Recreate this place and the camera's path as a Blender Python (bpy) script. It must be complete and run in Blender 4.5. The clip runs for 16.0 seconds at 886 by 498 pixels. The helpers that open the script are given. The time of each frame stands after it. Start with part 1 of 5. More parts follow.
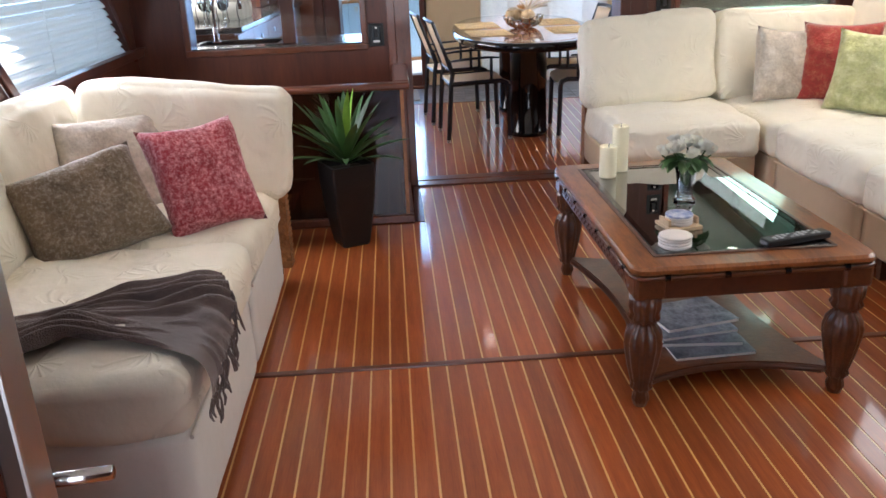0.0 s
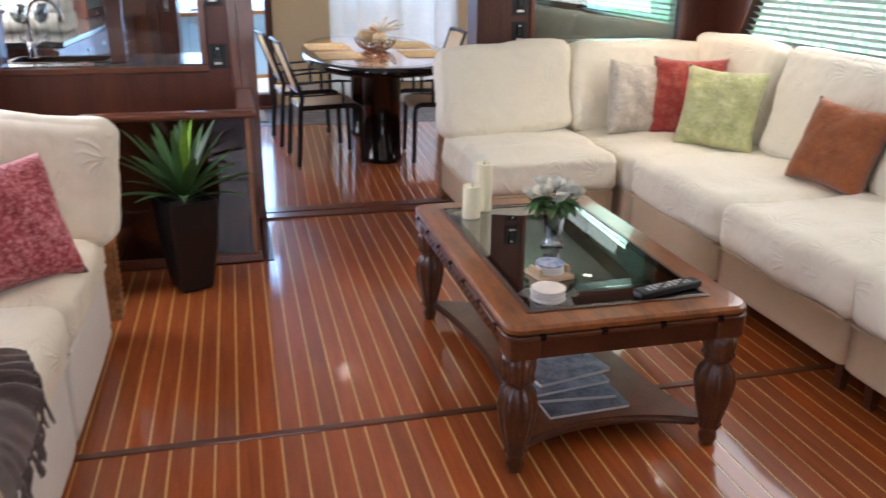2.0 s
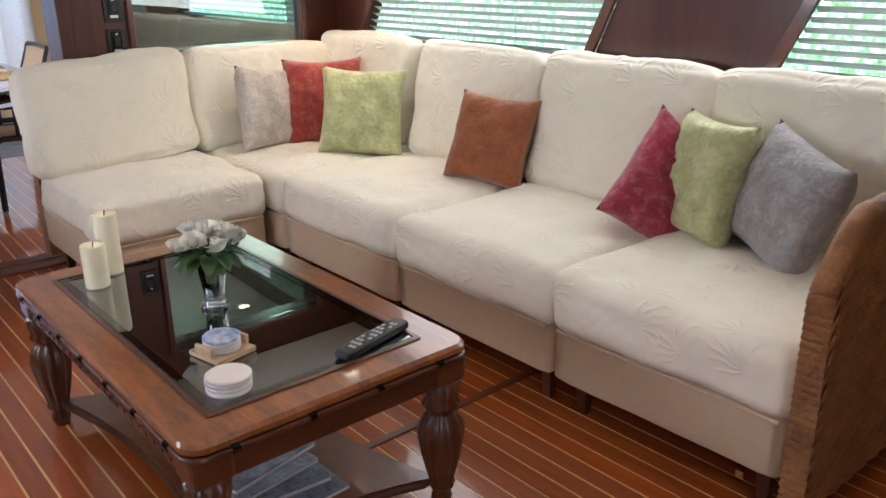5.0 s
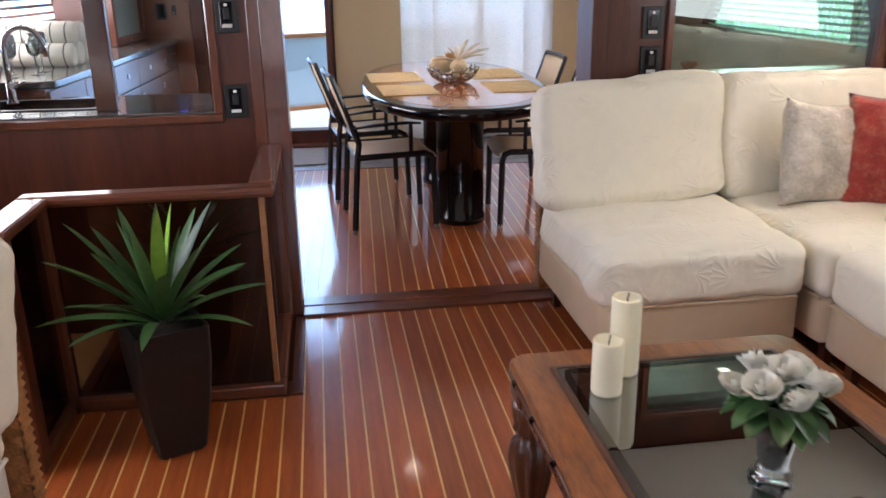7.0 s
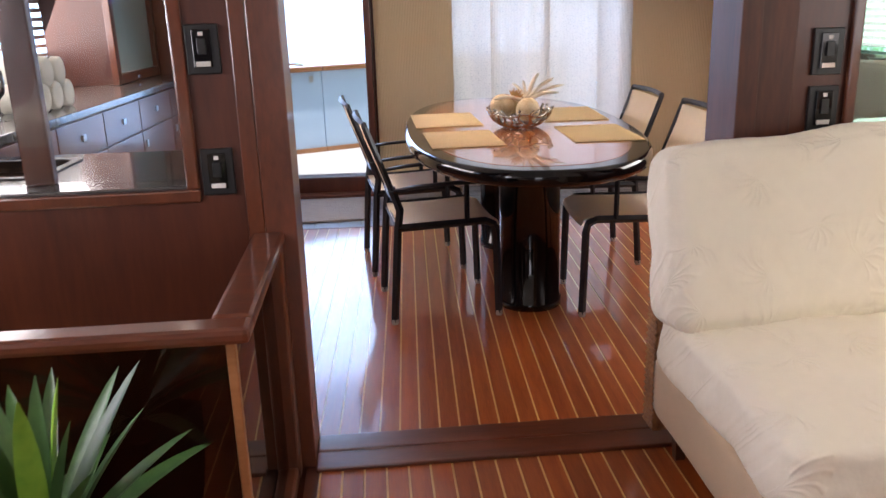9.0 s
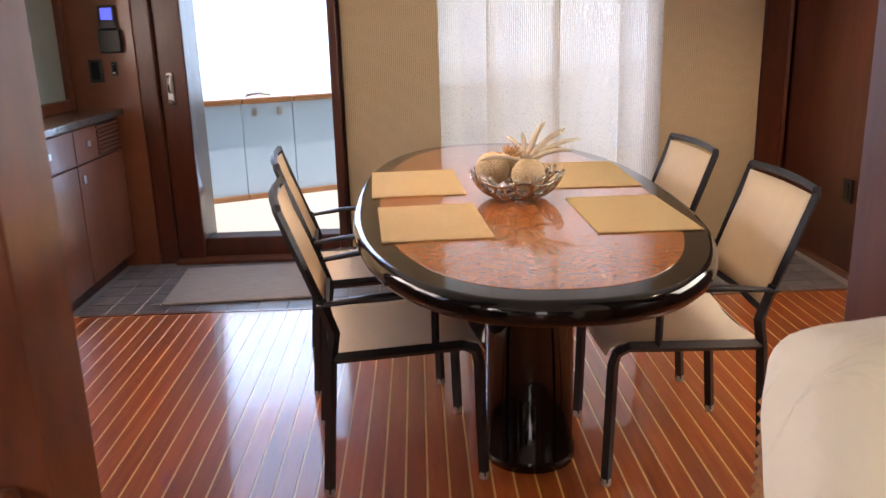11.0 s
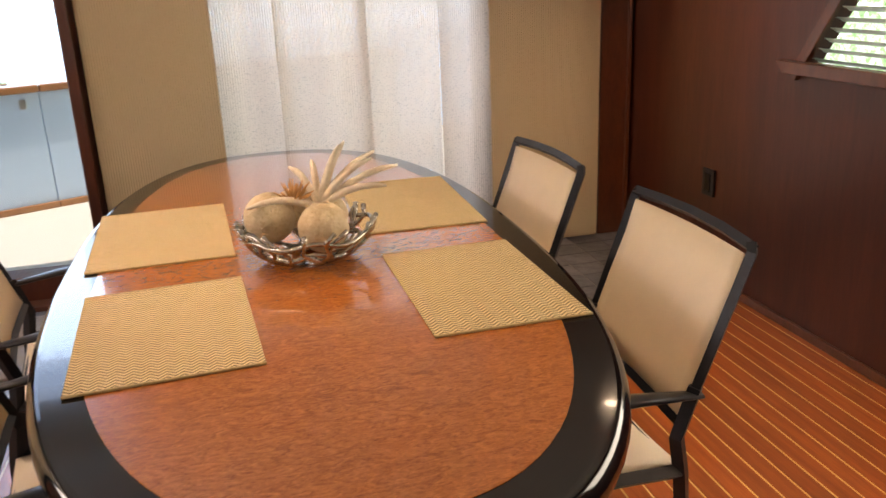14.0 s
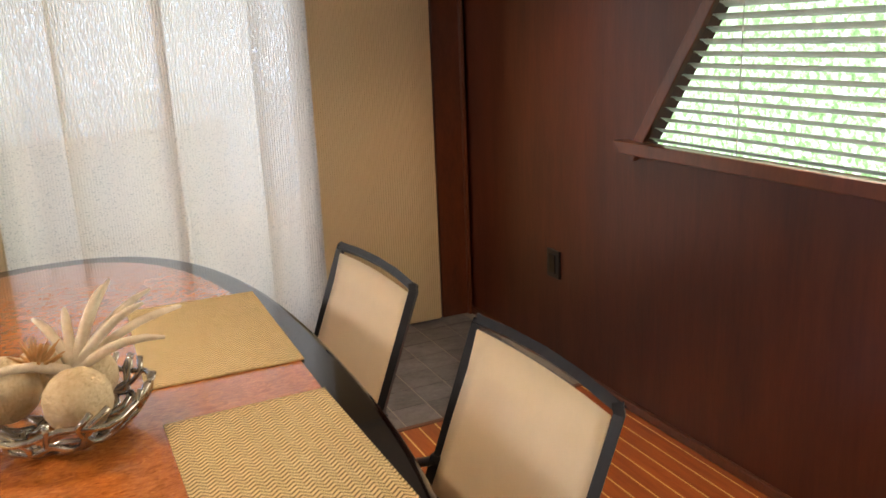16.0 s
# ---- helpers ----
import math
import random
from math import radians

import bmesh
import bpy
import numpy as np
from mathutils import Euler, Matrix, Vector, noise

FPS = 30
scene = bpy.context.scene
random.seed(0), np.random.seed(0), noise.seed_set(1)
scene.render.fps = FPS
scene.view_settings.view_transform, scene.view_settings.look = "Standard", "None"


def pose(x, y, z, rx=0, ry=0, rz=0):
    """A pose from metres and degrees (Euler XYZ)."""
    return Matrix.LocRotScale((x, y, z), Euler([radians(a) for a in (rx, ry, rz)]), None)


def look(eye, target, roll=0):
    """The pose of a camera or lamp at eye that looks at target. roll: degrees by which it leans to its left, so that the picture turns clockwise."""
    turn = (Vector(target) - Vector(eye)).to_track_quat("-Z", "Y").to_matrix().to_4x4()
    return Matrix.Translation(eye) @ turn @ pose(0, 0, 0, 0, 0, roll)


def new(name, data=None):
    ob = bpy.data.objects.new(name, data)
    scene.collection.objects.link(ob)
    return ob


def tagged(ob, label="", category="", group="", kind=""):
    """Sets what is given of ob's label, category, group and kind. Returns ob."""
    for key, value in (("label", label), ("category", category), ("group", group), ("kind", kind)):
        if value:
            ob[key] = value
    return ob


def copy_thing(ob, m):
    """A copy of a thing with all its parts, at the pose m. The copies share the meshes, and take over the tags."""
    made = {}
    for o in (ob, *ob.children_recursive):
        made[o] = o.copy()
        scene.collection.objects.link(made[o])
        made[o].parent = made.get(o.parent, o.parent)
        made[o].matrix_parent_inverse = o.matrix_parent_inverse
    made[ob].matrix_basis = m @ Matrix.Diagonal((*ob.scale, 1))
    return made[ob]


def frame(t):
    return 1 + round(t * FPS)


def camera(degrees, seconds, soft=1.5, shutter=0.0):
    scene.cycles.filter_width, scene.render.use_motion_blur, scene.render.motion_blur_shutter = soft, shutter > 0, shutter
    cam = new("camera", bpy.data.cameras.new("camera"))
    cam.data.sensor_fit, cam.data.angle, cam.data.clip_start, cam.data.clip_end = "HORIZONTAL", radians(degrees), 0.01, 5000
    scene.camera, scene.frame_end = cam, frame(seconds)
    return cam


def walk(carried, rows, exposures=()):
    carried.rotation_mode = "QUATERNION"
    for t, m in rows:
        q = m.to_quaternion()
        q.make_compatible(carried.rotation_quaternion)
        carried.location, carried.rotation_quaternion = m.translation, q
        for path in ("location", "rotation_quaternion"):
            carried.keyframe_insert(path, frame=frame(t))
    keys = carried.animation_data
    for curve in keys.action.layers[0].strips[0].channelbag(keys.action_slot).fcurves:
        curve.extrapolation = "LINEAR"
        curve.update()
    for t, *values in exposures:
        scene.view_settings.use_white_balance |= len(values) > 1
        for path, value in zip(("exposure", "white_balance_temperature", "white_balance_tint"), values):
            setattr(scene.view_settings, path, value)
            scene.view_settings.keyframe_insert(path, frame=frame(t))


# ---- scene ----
cam = camera(57.1, 16.0, shutter=0.3)
PATH = [
    (0, (-0.111, -0.607, 1.361), (-0.015, 1.266, 0.665), -2.4),
    (0.5, (-0.107, -0.531, 1.373), (-0.061, 1.35, 0.695), -1.9),
    (1, (-0.091, -0.489, 1.37), (-0.069, 1.396, 0.704), -1.6),
    (1.5, (-0.099, -0.443, 1.367), (0.057, 1.436, 0.7), -0.3),
    (2, (-0.1, -0.335, 1.39), (0.358, 1.494, 0.721), 0.5),
    (2.5, (-0.072, -0.249, 1.378), (0.66, 1.486, 0.704), 0.9),
    (3, (0.0, -0.2, 1.38), (0.936, 1.427, 0.688), 1.0),
    (3.2, (0.009, -0.167, 1.375), (1.036, 1.406, 0.688), 1.4),
    (5.3, (0.072, 0.266, 1.335), (1.303, 1.698, 0.677), -0.6),
    (5.5, (0.102, 0.316, 1.342), (1.246, 1.825, 0.701), -0.6),
    (6, (0.17, 0.434, 1.367), (0.972, 2.157, 0.745), -0.9),
    (6.5, (0.16, 0.645, 1.343), (0.604, 2.49, 0.712), -0.7),
    (7, (0.139, 0.953, 1.347), (0.407, 2.831, 0.713), -0.9),
    (7.5, (0.158, 1.248, 1.351), (0.36, 3.132, 0.712), -0.7),
    (8, (0.157, 1.571, 1.348), (0.325, 3.462, 0.722), -0.7),
    (8.5, (0.188, 1.782, 1.311), (0.342, 3.687, 0.721), -1.8),
    (10.8, (0.506, 3.043, 1.314), (0.56, 4.965, 0.766), -1.4),
    (11, (0.545, 3.152, 1.317), (0.593, 5.08, 0.785), -1.6),
    (11.5, (0.606, 3.383, 1.327), (0.65, 5.309, 0.789), -1.7),
    (12, (0.617, 3.63, 1.329), (0.694, 5.55, 0.776), -1.7),
    (12.5, (0.64, 3.811, 1.323), (0.788, 5.72, 0.743), -1.5),
    (13, (0.693, 3.895, 1.34), (0.928, 5.788, 0.736), -1.7),
    (13.5, (0.739, 3.955, 1.333), (1.069, 5.826, 0.709), -2.1),
    (14, (0.743, 4.059, 1.335), (1.193, 5.904, 0.707), -2.3),
    (14.5, (0.754, 4.132, 1.338), (1.341, 5.939, 0.712), -2.5),
    (15, (0.768, 4.192, 1.352), (1.46, 5.97, 0.751), -2.9),
    (15.5, (0.841, 4.299, 1.371), (1.623, 6.053, 0.812), -2.9),
    (16, (0.932, 4.387, 1.397), (1.74, 6.143, 0.882), -2.4),
]
EXPOSURES = [(0.0, 0.32, 6100, 18), (3.0, 0.14, 6150, 20), (5.5, 0.08, 6150, 20), (8.7, 0.16, 6600, 26), (11.0, 0.2, 7600, 28), (14.5, 0.1, 8400, 24), (16.0, 0.12, 8000, 19)]
# the dining room stands turned a little to the lounge, about the middle of the opening
TURN = pose(0.88, 4.3, 0, 0, 0, -2.5) @ pose(-0.9, -4.3, 0)
walk(cam, [(t, (TURN if t > 9 else Matrix()) @ look(eye, target, roll)) for t, eye, target, roll in PATH], EXPOSURES)

# ---- world and light ----
CEIL = 1.98
world = bpy.data.worlds.new("sky")
scene.world = world
world.use_nodes = True
wn = world.node_tree.nodes
sky = wn.new("ShaderNodeTexSky")
sky.sky_type = "NISHITA"
sky.sun_disc = False
sky.sun_elevation = radians(75)
sky.sun_rotation = radians(100)
wn["Background"].inputs[1].default_value = 0.15
world.node_tree.links.new(sky.outputs[0], wn["Background"].inputs[0])
sun = new("sun", bpy.data.lights.new("sun", "SUN"))
sun.data.energy, sun.data.angle, sun.data.color = 4.0, radians(0.6), (1, 0.95, 0.88)
sun.matrix_world = look((5, 2, 20), (0, 3, 0))


def window_lamp(name, at, target, w, h, power, colour=(1, 0.98, 0.95)):
    d = bpy.data.lights.new(name, "AREA")
    d.shape, d.size, d.size_y, d.energy, d.color = "RECTANGLE", w, h, power, colour
    ob = new(name, d)
    ob.matrix_world = look(at, target)
    return ob


window_lamp("daylight_starboard", (2.62, 2.2, 1.35), (0.5, 2.2, 0.9), 2.6, 0.6, 15, (0.96, 1.0, 0.95))
window_lamp("daylight_port", (-1.50, 2.75, 1.3), (0.2, 2.3, 0.7), 1.6, 0.6, 28, (0.97, 0.99, 1.0))
# added fill from the unseen aft end, lifts the faces turned aft
window_lamp("daylight_aft", (-0.08, -1.4, 1.2), (0.5, 2, 0.6), 0.8, 1.4, 9, (0.97, 0.99, 1.0))
window_lamp("daylight_door", (-0.33, 7.74, 1.1), (0.0, 5.8, 0.2), 0.7, 1.5, 10, (0.35, 0.60, 1.0))
window_lamp("daylight_bow", (1.3, 8.18, 1.2), (1.25, 7.0, 1.1), 1.25, 1.4, 1.5, (1.0, 0.96, 0.95))
window_lamp("daylight_dining", (2.62, 5.5, 1.3), (0.8, 5.5, 0.7), 1.3, 0.5, 16, (0.96, 1.0, 0.94))
window_lamp("daylight_galley", (-1.68, 6.0, 1.35), (-0.6, 6.0, 0.8), 2.2, 0.6, 30, (1.0, 0.96, 0.90))

# ---- materials ----


def mat(name, base, rough=0.5, metal=0.0, var=0.0, scale=8.0, dark=None, stretch=(1, 1, 1), bump=0.0, bump_scale=40.0, coat=0.0, coat_rough=0.05,
        fine=0.0, sheen=0.0, rand=0.0, spec=0.5, bump_stretch=None, distort=0.0):
    """A procedural surface: two scales of colour variation, fine relief, optional varnish and piece-to-piece change."""
    m = bpy.data.materials.new(name)
    m.use_nodes = True
    n, l = m.node_tree.nodes, m.node_tree.links
    b = n["Principled BSDF"]
    b.inputs["Base Color"].default_value = (*base, 1)
    b.inputs["Roughness"].default_value = rough
    b.inputs["Metallic"].default_value = metal
    b.inputs["Coat Weight"].default_value = coat
    b.inputs["Coat Roughness"].default_value = coat_rough
    b.inputs["Specular IOR Level"].default_value = spec
    b.inputs["Sheen Weight"].default_value = sheen
    tc = n.new("ShaderNodeTexCoord")
    mp = n.new("ShaderNodeMapping")
    mp.inputs["Scale"].default_value = stretch
    l.new(tc.outputs["Object"], mp.inputs[0])
    if rand:
        info = n.new("ShaderNodeObjectInfo")
        off = n.new("ShaderNodeVectorMath")
        off.operation = "MULTIPLY"
        l.new(info.outputs["Random"], off.inputs[0])
        off.inputs[1].default_value = (31, 47, 13)
        l.new(off.outputs[0], mp.inputs["Location"])
    if var or dark:
        d = dark or tuple(c * (1 - var) for c in base)
        t1, t2 = n.new("ShaderNodeTexNoise"), n.new("ShaderNodeTexNoise")
        t1.inputs["Scale"].default_value, t1.inputs["Detail"].default_value = scale, 6
        t1.inputs["Distortion"].default_value = distort
        t2.inputs["Scale"].default_value, t2.inputs["Detail"].default_value = scale * 6, 4
        l.new(mp.outputs[0], t1.inputs[0])
        l.new(mp.outputs[0], t2.inputs[0])
        mixv = n.new("ShaderNodeMath")
        mixv.operation = "MULTIPLY_ADD"
        mixv.inputs[1].default_value = 0.35
        l.new(t2.outputs[0], mixv.inputs[0])
        sc = n.new("ShaderNodeMath")
        sc.operation = "MULTIPLY"
        sc.inputs[1].default_value = 0.65
        l.new(t1.outputs[0], sc.inputs[0])
        l.new(sc.outputs[0], mixv.inputs[2])
        rp = n.new("ShaderNodeValToRGB")
        rp.color_ramp.elements[0].position, rp.color_ramp.elements[0].color = 0.33, (*d, 1)
        rp.color_ramp.elements[1].position, rp.color_ramp.elements[1].color = 0.67, (*base, 1)
        l.new(mixv.outputs[0], rp.inputs[0])
        col = rp.outputs[0]
        if rand:
            hs = n.new("ShaderNodeHueSaturation")
            ma = n.new("ShaderNodeMapRange")
            ma.inputs["To Min"].default_value, ma.inputs["To Max"].default_value = 1 - rand, 1 + rand
            l.new(info.outputs["Random"], ma.inputs[0])
            l.new(ma.outputs[0], hs.inputs["Value"])
            l.new(col, hs.inputs["Color"])
            col = hs.outputs[0]
        l.new(col, b.inputs["Base Color"])
    if bump:
        t3 = n.new("ShaderNodeTexNoise")
        t3.inputs["Scale"].default_value, t3.inputs["Detail"].default_value = bump_scale, 5
        if bump_stretch:
            mb = n.new("ShaderNodeMapping")
            mb.inputs["Scale"].default_value = bump_stretch
            l.new(tc.outputs["Object"], mb.inputs[0])
            l.new(mb.outputs[0], t3.inputs[0])
        else:
            l.new(mp.outputs[0], t3.inputs[0])
        bp = n.new("ShaderNodeBump")
        bp.inputs["Strength"].default_value, bp.inputs["Distance"].default_value = bump, 0.01
        l.new(t3.outputs[0], bp.inputs["Height"])
        l.new(bp.outputs[0], b.inputs["Normal"])
    return m


def glass(name, tint=(0.9, 1, 0.97), mixing=0.12, rough=0.0):
    """Thin glass: clear with a mirror gloss on top."""
    m = bpy.data.materials.new(name)
    m.use_nodes = True
    n, l = m.node_tree.nodes, m.node_tree.links
    n.remove(n["Principled BSDF"])
    tr, gl, mx, fr = n.new("ShaderNodeBsdfTransparent"), n.new("ShaderNodeBsdfGlossy"), n.new("ShaderNodeMixShader"), n.new("ShaderNodeFresnel")
    tr.inputs[0].default_value = (*tint, 1)
    gl.inputs["Roughness"].default_value = rough
    fr.inputs[0].default_value = 1.5
    ad = n.new("ShaderNodeMath")
    ad.inputs[1].default_value = mixing
    ad.use_clamp = True
    l.new(fr.outputs[0], ad.inputs[0])
    l.new(ad.outputs[0], mx.inputs[0])
    l.new(tr.outputs[0], mx.inputs[1])
    l.new(gl.outputs[0], mx.inputs[2])
    l.new(mx.outputs[0], n["Material Output"].inputs[0])
    return m


def glow(name, colour, strength):
    m = bpy.data.materials.new(name)
    m.use_nodes = True
    b = m.node_tree.nodes["Principled BSDF"]
    b.inputs["Base Color"].default_value = (*colour, 1)
    b.inputs["Emission Color"].default_value = (*colour, 1)
    b.inputs["Emission Strength"].default_value = strength
    return m


def veil(name, colour, through_share, pores=True):
    """Woven blind cloth that lets part of the light through, denser in some threads than in others."""
    m = bpy.data.materials.new(name)
    m.use_nodes = True
    n, l = m.node_tree.nodes, m.node_tree.links
    n.remove(n["Principled BSDF"])
    di, tl, tp = n.new("ShaderNodeBsdfDiffuse"), n.new("ShaderNodeBsdfTranslucent"), n.new("ShaderNodeBsdfTransparent")
    di.inputs[0].default_value = tl.inputs[0].default_value = (*colour, 1)
    tc = n.new("ShaderNodeTexCoord")
    wv = n.new("ShaderNodeTexWave")
    wv.inputs["Scale"].default_value, wv.inputs["Distortion"].default_value, wv.inputs["Detail"].default_value = 28, 0.6, 2
    l.new(tc.outputs["Object"], wv.inputs[0])
    mp = n.new("ShaderNodeMapping")
    mp.inputs["Scale"].default_value = (110, 110, 200)
    nz = n.new("ShaderNodeTexNoise")
    nz.inputs["Scale"].default_value, nz.inputs["Detail"].default_value = 1.0, 3
    l.new(tc.outputs["Object"], mp.inputs[0])
    l.new(mp.outputs[0], nz.inputs[0])
    rp = n.new("ShaderNodeMapRange")
    rp.inputs["From Min"].default_value, rp.inputs["From Max"].default_value = 0.54, 0.68
    rp.inputs["To Min"].default_value, rp.inputs["To Max"].default_value = 0.01, 0.34
    l.new(nz.outputs[0], rp.inputs[0])
    bp = n.new("ShaderNodeBump")
    bp.inputs["Strength"].default_value, bp.inputs["Distance"].default_value = 0.7, 0.004
    l.new(wv.outputs[0], bp.inputs["Height"])
    l.new(bp.outputs[0], di.inputs["Normal"])
    m1, m2 = n.new("ShaderNodeMixShader"), n.new("ShaderNodeMixShader")
    m1.inputs[0].default_value = through_share
    l.new(di.outputs[0], m1.inputs[1])
    l.new(tl.outputs[0], m1.inputs[2])
    if pores:
        l.new(rp.outputs[0], m2.inputs[0])
    else:
        m2.inputs[0].default_value = 0.0
    l.new(m1.outputs[0], m2.inputs[1])
    l.new(tp.outputs[0], m2.inputs[2])
    l.new(m2.outputs[0], n["Material Output"].inputs[0])
    return m


M_BOARD = mat("teak_board", (0.42, 0.102, 0.020), 0.42, dark=(0.27, 0.055, 0.010), scale=3, stretch=(14, 1, 1), coat=1.0, coat_rough=0.085, rand=0.16, spec=0.3)
M_HOLLY = mat("holly_strip", (0.82, 0.50, 0.19), 0.4, var=0.2, scale=6, coat=1.0, coat_rough=0.085, spec=0.3)
M_MAHOG = mat("mahogany", (0.112, 0.028, 0.012), 0.36, dark=(0.060, 0.014, 0.007), scale=2.2, stretch=(5, 5, 0.7), coat=0.22, coat_rough=0.16, bump=0.05, bump_scale=30)
M_MAHOGX = mat("mahogany_rail", (0.17, 0.044, 0.018), 0.3, dark=(0.085, 0.024, 0.012), scale=3, stretch=(1, 6, 6), coat=0.6, coat_rough=0.08, bump=0.04)
M_TRIM = mat("mahogany_trim", (0.17, 0.046, 0.019), 0.28, dark=(0.09, 0.027, 0.013), scale=5, stretch=(3, 3, 1), coat=0.6, coat_rough=0.08)
M_CEIL = mat("headliner", (0.78, 0.76, 0.70), 0.8, var=0.04, scale=3)
M_SLIP = mat("white_slipcover", (0.89, 0.83, 0.68), 0.9, var=0.05, scale=5, bump=0.6, bump_scale=13, sheen=0.2, distort=1.5)
M_BASE = mat("sand_upholstery", (0.66, 0.50, 0.33), 0.9, var=0.1, scale=4, bump=0.35, bump_scale=260, sheen=0.2)
M_BASEW = mat("white_upholstery", (0.82, 0.79, 0.73), 0.9, var=0.06, scale=4, bump=0.35, bump_scale=12, sheen=0.2)
M_WICKER = mat("seagrass", (0.46, 0.20, 0.06), 0.5, dark=(0.20, 0.075, 0.022), scale=14, rand=0.22, bump=0.6, bump_scale=120)
M_BLACK = mat("black_lacquer", (0.005, 0.005, 0.006), 0.10, spec=0.4, coat=0.35, coat_rough=0.02)
M_ALU = mat("charcoal_aluminium", (0.032, 0.034, 0.040), 0.38, metal=0.4, var=0.2, scale=30, bump=0.04, bump_scale=400)
M_SLING = mat("cream_sling", (0.94, 0.83, 0.66), 0.75, var=0.06, scale=20, bump=0.35, bump_scale=500)
M_CLEAR = mat("glide_cap", (0.55, 0.5, 0.45), 0.2)
M_WALNUT = mat("table_walnut", (0.36, 0.125, 0.034), 0.3, dark=(0.13, 0.045, 0.016), scale=4, stretch=(6, 1.2, 4), coat=0.6, coat_rough=0.08)
M_WALD = mat("table_dark", (0.10, 0.032, 0.014), 0.35, dark=(0.045, 0.014, 0.008), scale=8, coat=0.5, coat_rough=0.1)
M_CARVE = mat("carved_wood", (0.13, 0.042, 0.015), 0.3, dark=(0.05, 0.016, 0.008), scale=14, coat=0.5, coat_rough=0.1, bump=0.1, bump_scale=60)
M_GLASS = glass("table_glass", (0.66, 0.74, 0.70), 0.36)
M_PANE = glass("clear_pane", (0.92, 0.95, 0.96), -0.02)
M_SMOKE = glass("smoked_panel", (0.42, 0.36, 0.33), 0.01)
M_VASE = glass("vase_glass", (0.86, 0.9, 0.9), 0.16)
M_BLINDW = mat("blind_slat_wood", (0.40, 0.21, 0.10), 0.4, var=0.3, scale=12)
M_CHROME = mat("chrome", (0.8, 0.8, 0.82), 0.12, metal=1.0)
M_PLAST = mat("black_plastic", (0.012, 0.012, 0.013), 0.35, var=0.2, scale=30)
M_GREYP = mat("grey_button", (0.45, 0.46, 0.47), 0.5)
M_TILE = mat("slate_tile", (0.17, 0.165, 0.17), 0.42, dark=(0.085, 0.08, 0.085), scale=9, bump=0.4, bump_scale=26, rand=0.22)
M_GROUT = mat("grout", (0.33, 0.30, 0.27), 0.9, var=0.15, scale=40)
M_RUG = mat("rug", (0.50, 0.44, 0.38), 0.95, dark=(0.36, 0.31, 0.27), scale=10, stretch=(1, 9, 1), bump=0.7, bump_scale=150)
M_GRAN = mat("granite", (0.13, 0.12, 0.11), 0.18, dark=(0.035, 0.032, 0.03), scale=30, coat=0.5, coat_rough=0.03)
M_CAB = mat("cabinet_front", (0.24, 0.085, 0.042), 0.35, dark=(0.17, 0.054, 0.027), scale=2, stretch=(1, 5, 1), coat=0.4, coat_rough=0.12)
M_STEEL = mat("brushed_steel", (0.55, 0.56, 0.57), 0.3, metal=1.0)
M_HULL = mat("gelcoat_blue_white", (0.50, 0.68, 0.88), 0.35, var=0.05, scale=1.5)
M_DECK = mat("cream_deck", (0.72, 0.72, 0.66), 0.6, var=0.1, scale=30, bump=0.2, bump_scale=200)
M_TEAKCAP = mat("teak_cap", (0.42, 0.19, 0.075), 0.35, dark=(0.28, 0.11, 0.04), scale=4, stretch=(1, 5, 5), coat=0.4)
M_LEAF = mat("leaf", (0.065, 0.15, 0.040), 0.4, dark=(0.03, 0.085, 0.028), scale=10, rand=0.35, stretch=(1, 1, 1))
M_LEAFY = mat("young_leaf", (0.30, 0.50, 0.06), 0.4, dark=(0.16, 0.36, 0.04), scale=10, rand=0.2)
M_POT = mat("black_planter", (0.009, 0.008, 0.008), 0.4, var=0.3, scale=10, bump=0.08, bump_scale=80)
M_SOIL = mat("soil", (0.05, 0.04, 0.03), 0.95, var=0.5, scale=60, bump=1.0, bump_scale=90)
M_THROW = mat("taupe_throw", (0.165, 0.115, 0.100), 0.95, dark=(0.10, 0.068, 0.060), scale=20, bump=0.6, bump_scale=300, sheen=0.5)
M_WAX = mat("ivory_wax", (0.86, 0.80, 0.58), 0.45, var=0.05, scale=8)
M_ROSE = mat("white_petal", (0.88, 0.88, 0.80), 0.6, var=0.06, scale=20)
M_CERAM = mat("white_ceramic", (0.78, 0.74, 0.70), 0.5, var=0.08, scale=20)
M_BLUE = mat("blue_glaze", (0.07, 0.16, 0.42), 0.3, dark=(0.7, 0.72, 0.76), scale=45)
M_PALEWOOD = mat("pale_wood", (0.62, 0.45, 0.28), 0.5, var=0.2, scale=10, stretch=(1, 8, 1))
M_SHELL = mat("pale_shell", (0.75, 0.62, 0.42), 0.7, dark=(0.55, 0.40, 0.22), scale=25, bump=0.8, bump_scale=160)
M_CORAL = mat("bleached_wood", (0.78, 0.70, 0.56), 0.7, dark=(0.55, 0.45, 0.33), scale=20, bump=0.3, bump_scale=80)
M_PEWTER = mat("pewter", (0.52, 0.48, 0.42), 0.25, metal=1.0, var=0.4, scale=40)
M_PAPER = mat("magazine_cover", (0.28, 0.31, 0.37), 0.3, dark=(0.015, 0.025, 0.05), scale=16, rand=0.3, coat=0.4)
M_TOWEL = mat("cream_towel", (0.80, 0.76, 0.64), 0.95, bump=0.6, bump_scale=200, var=0.05)
M_STRIPE = mat("dark_stripe", (0.10, 0.10, 0.10), 0.9)
M_FOIL = mat("frosted_pane", (0.34, 0.42, 0.38), 0.15, var=0.1, scale=2, coat=0.6)
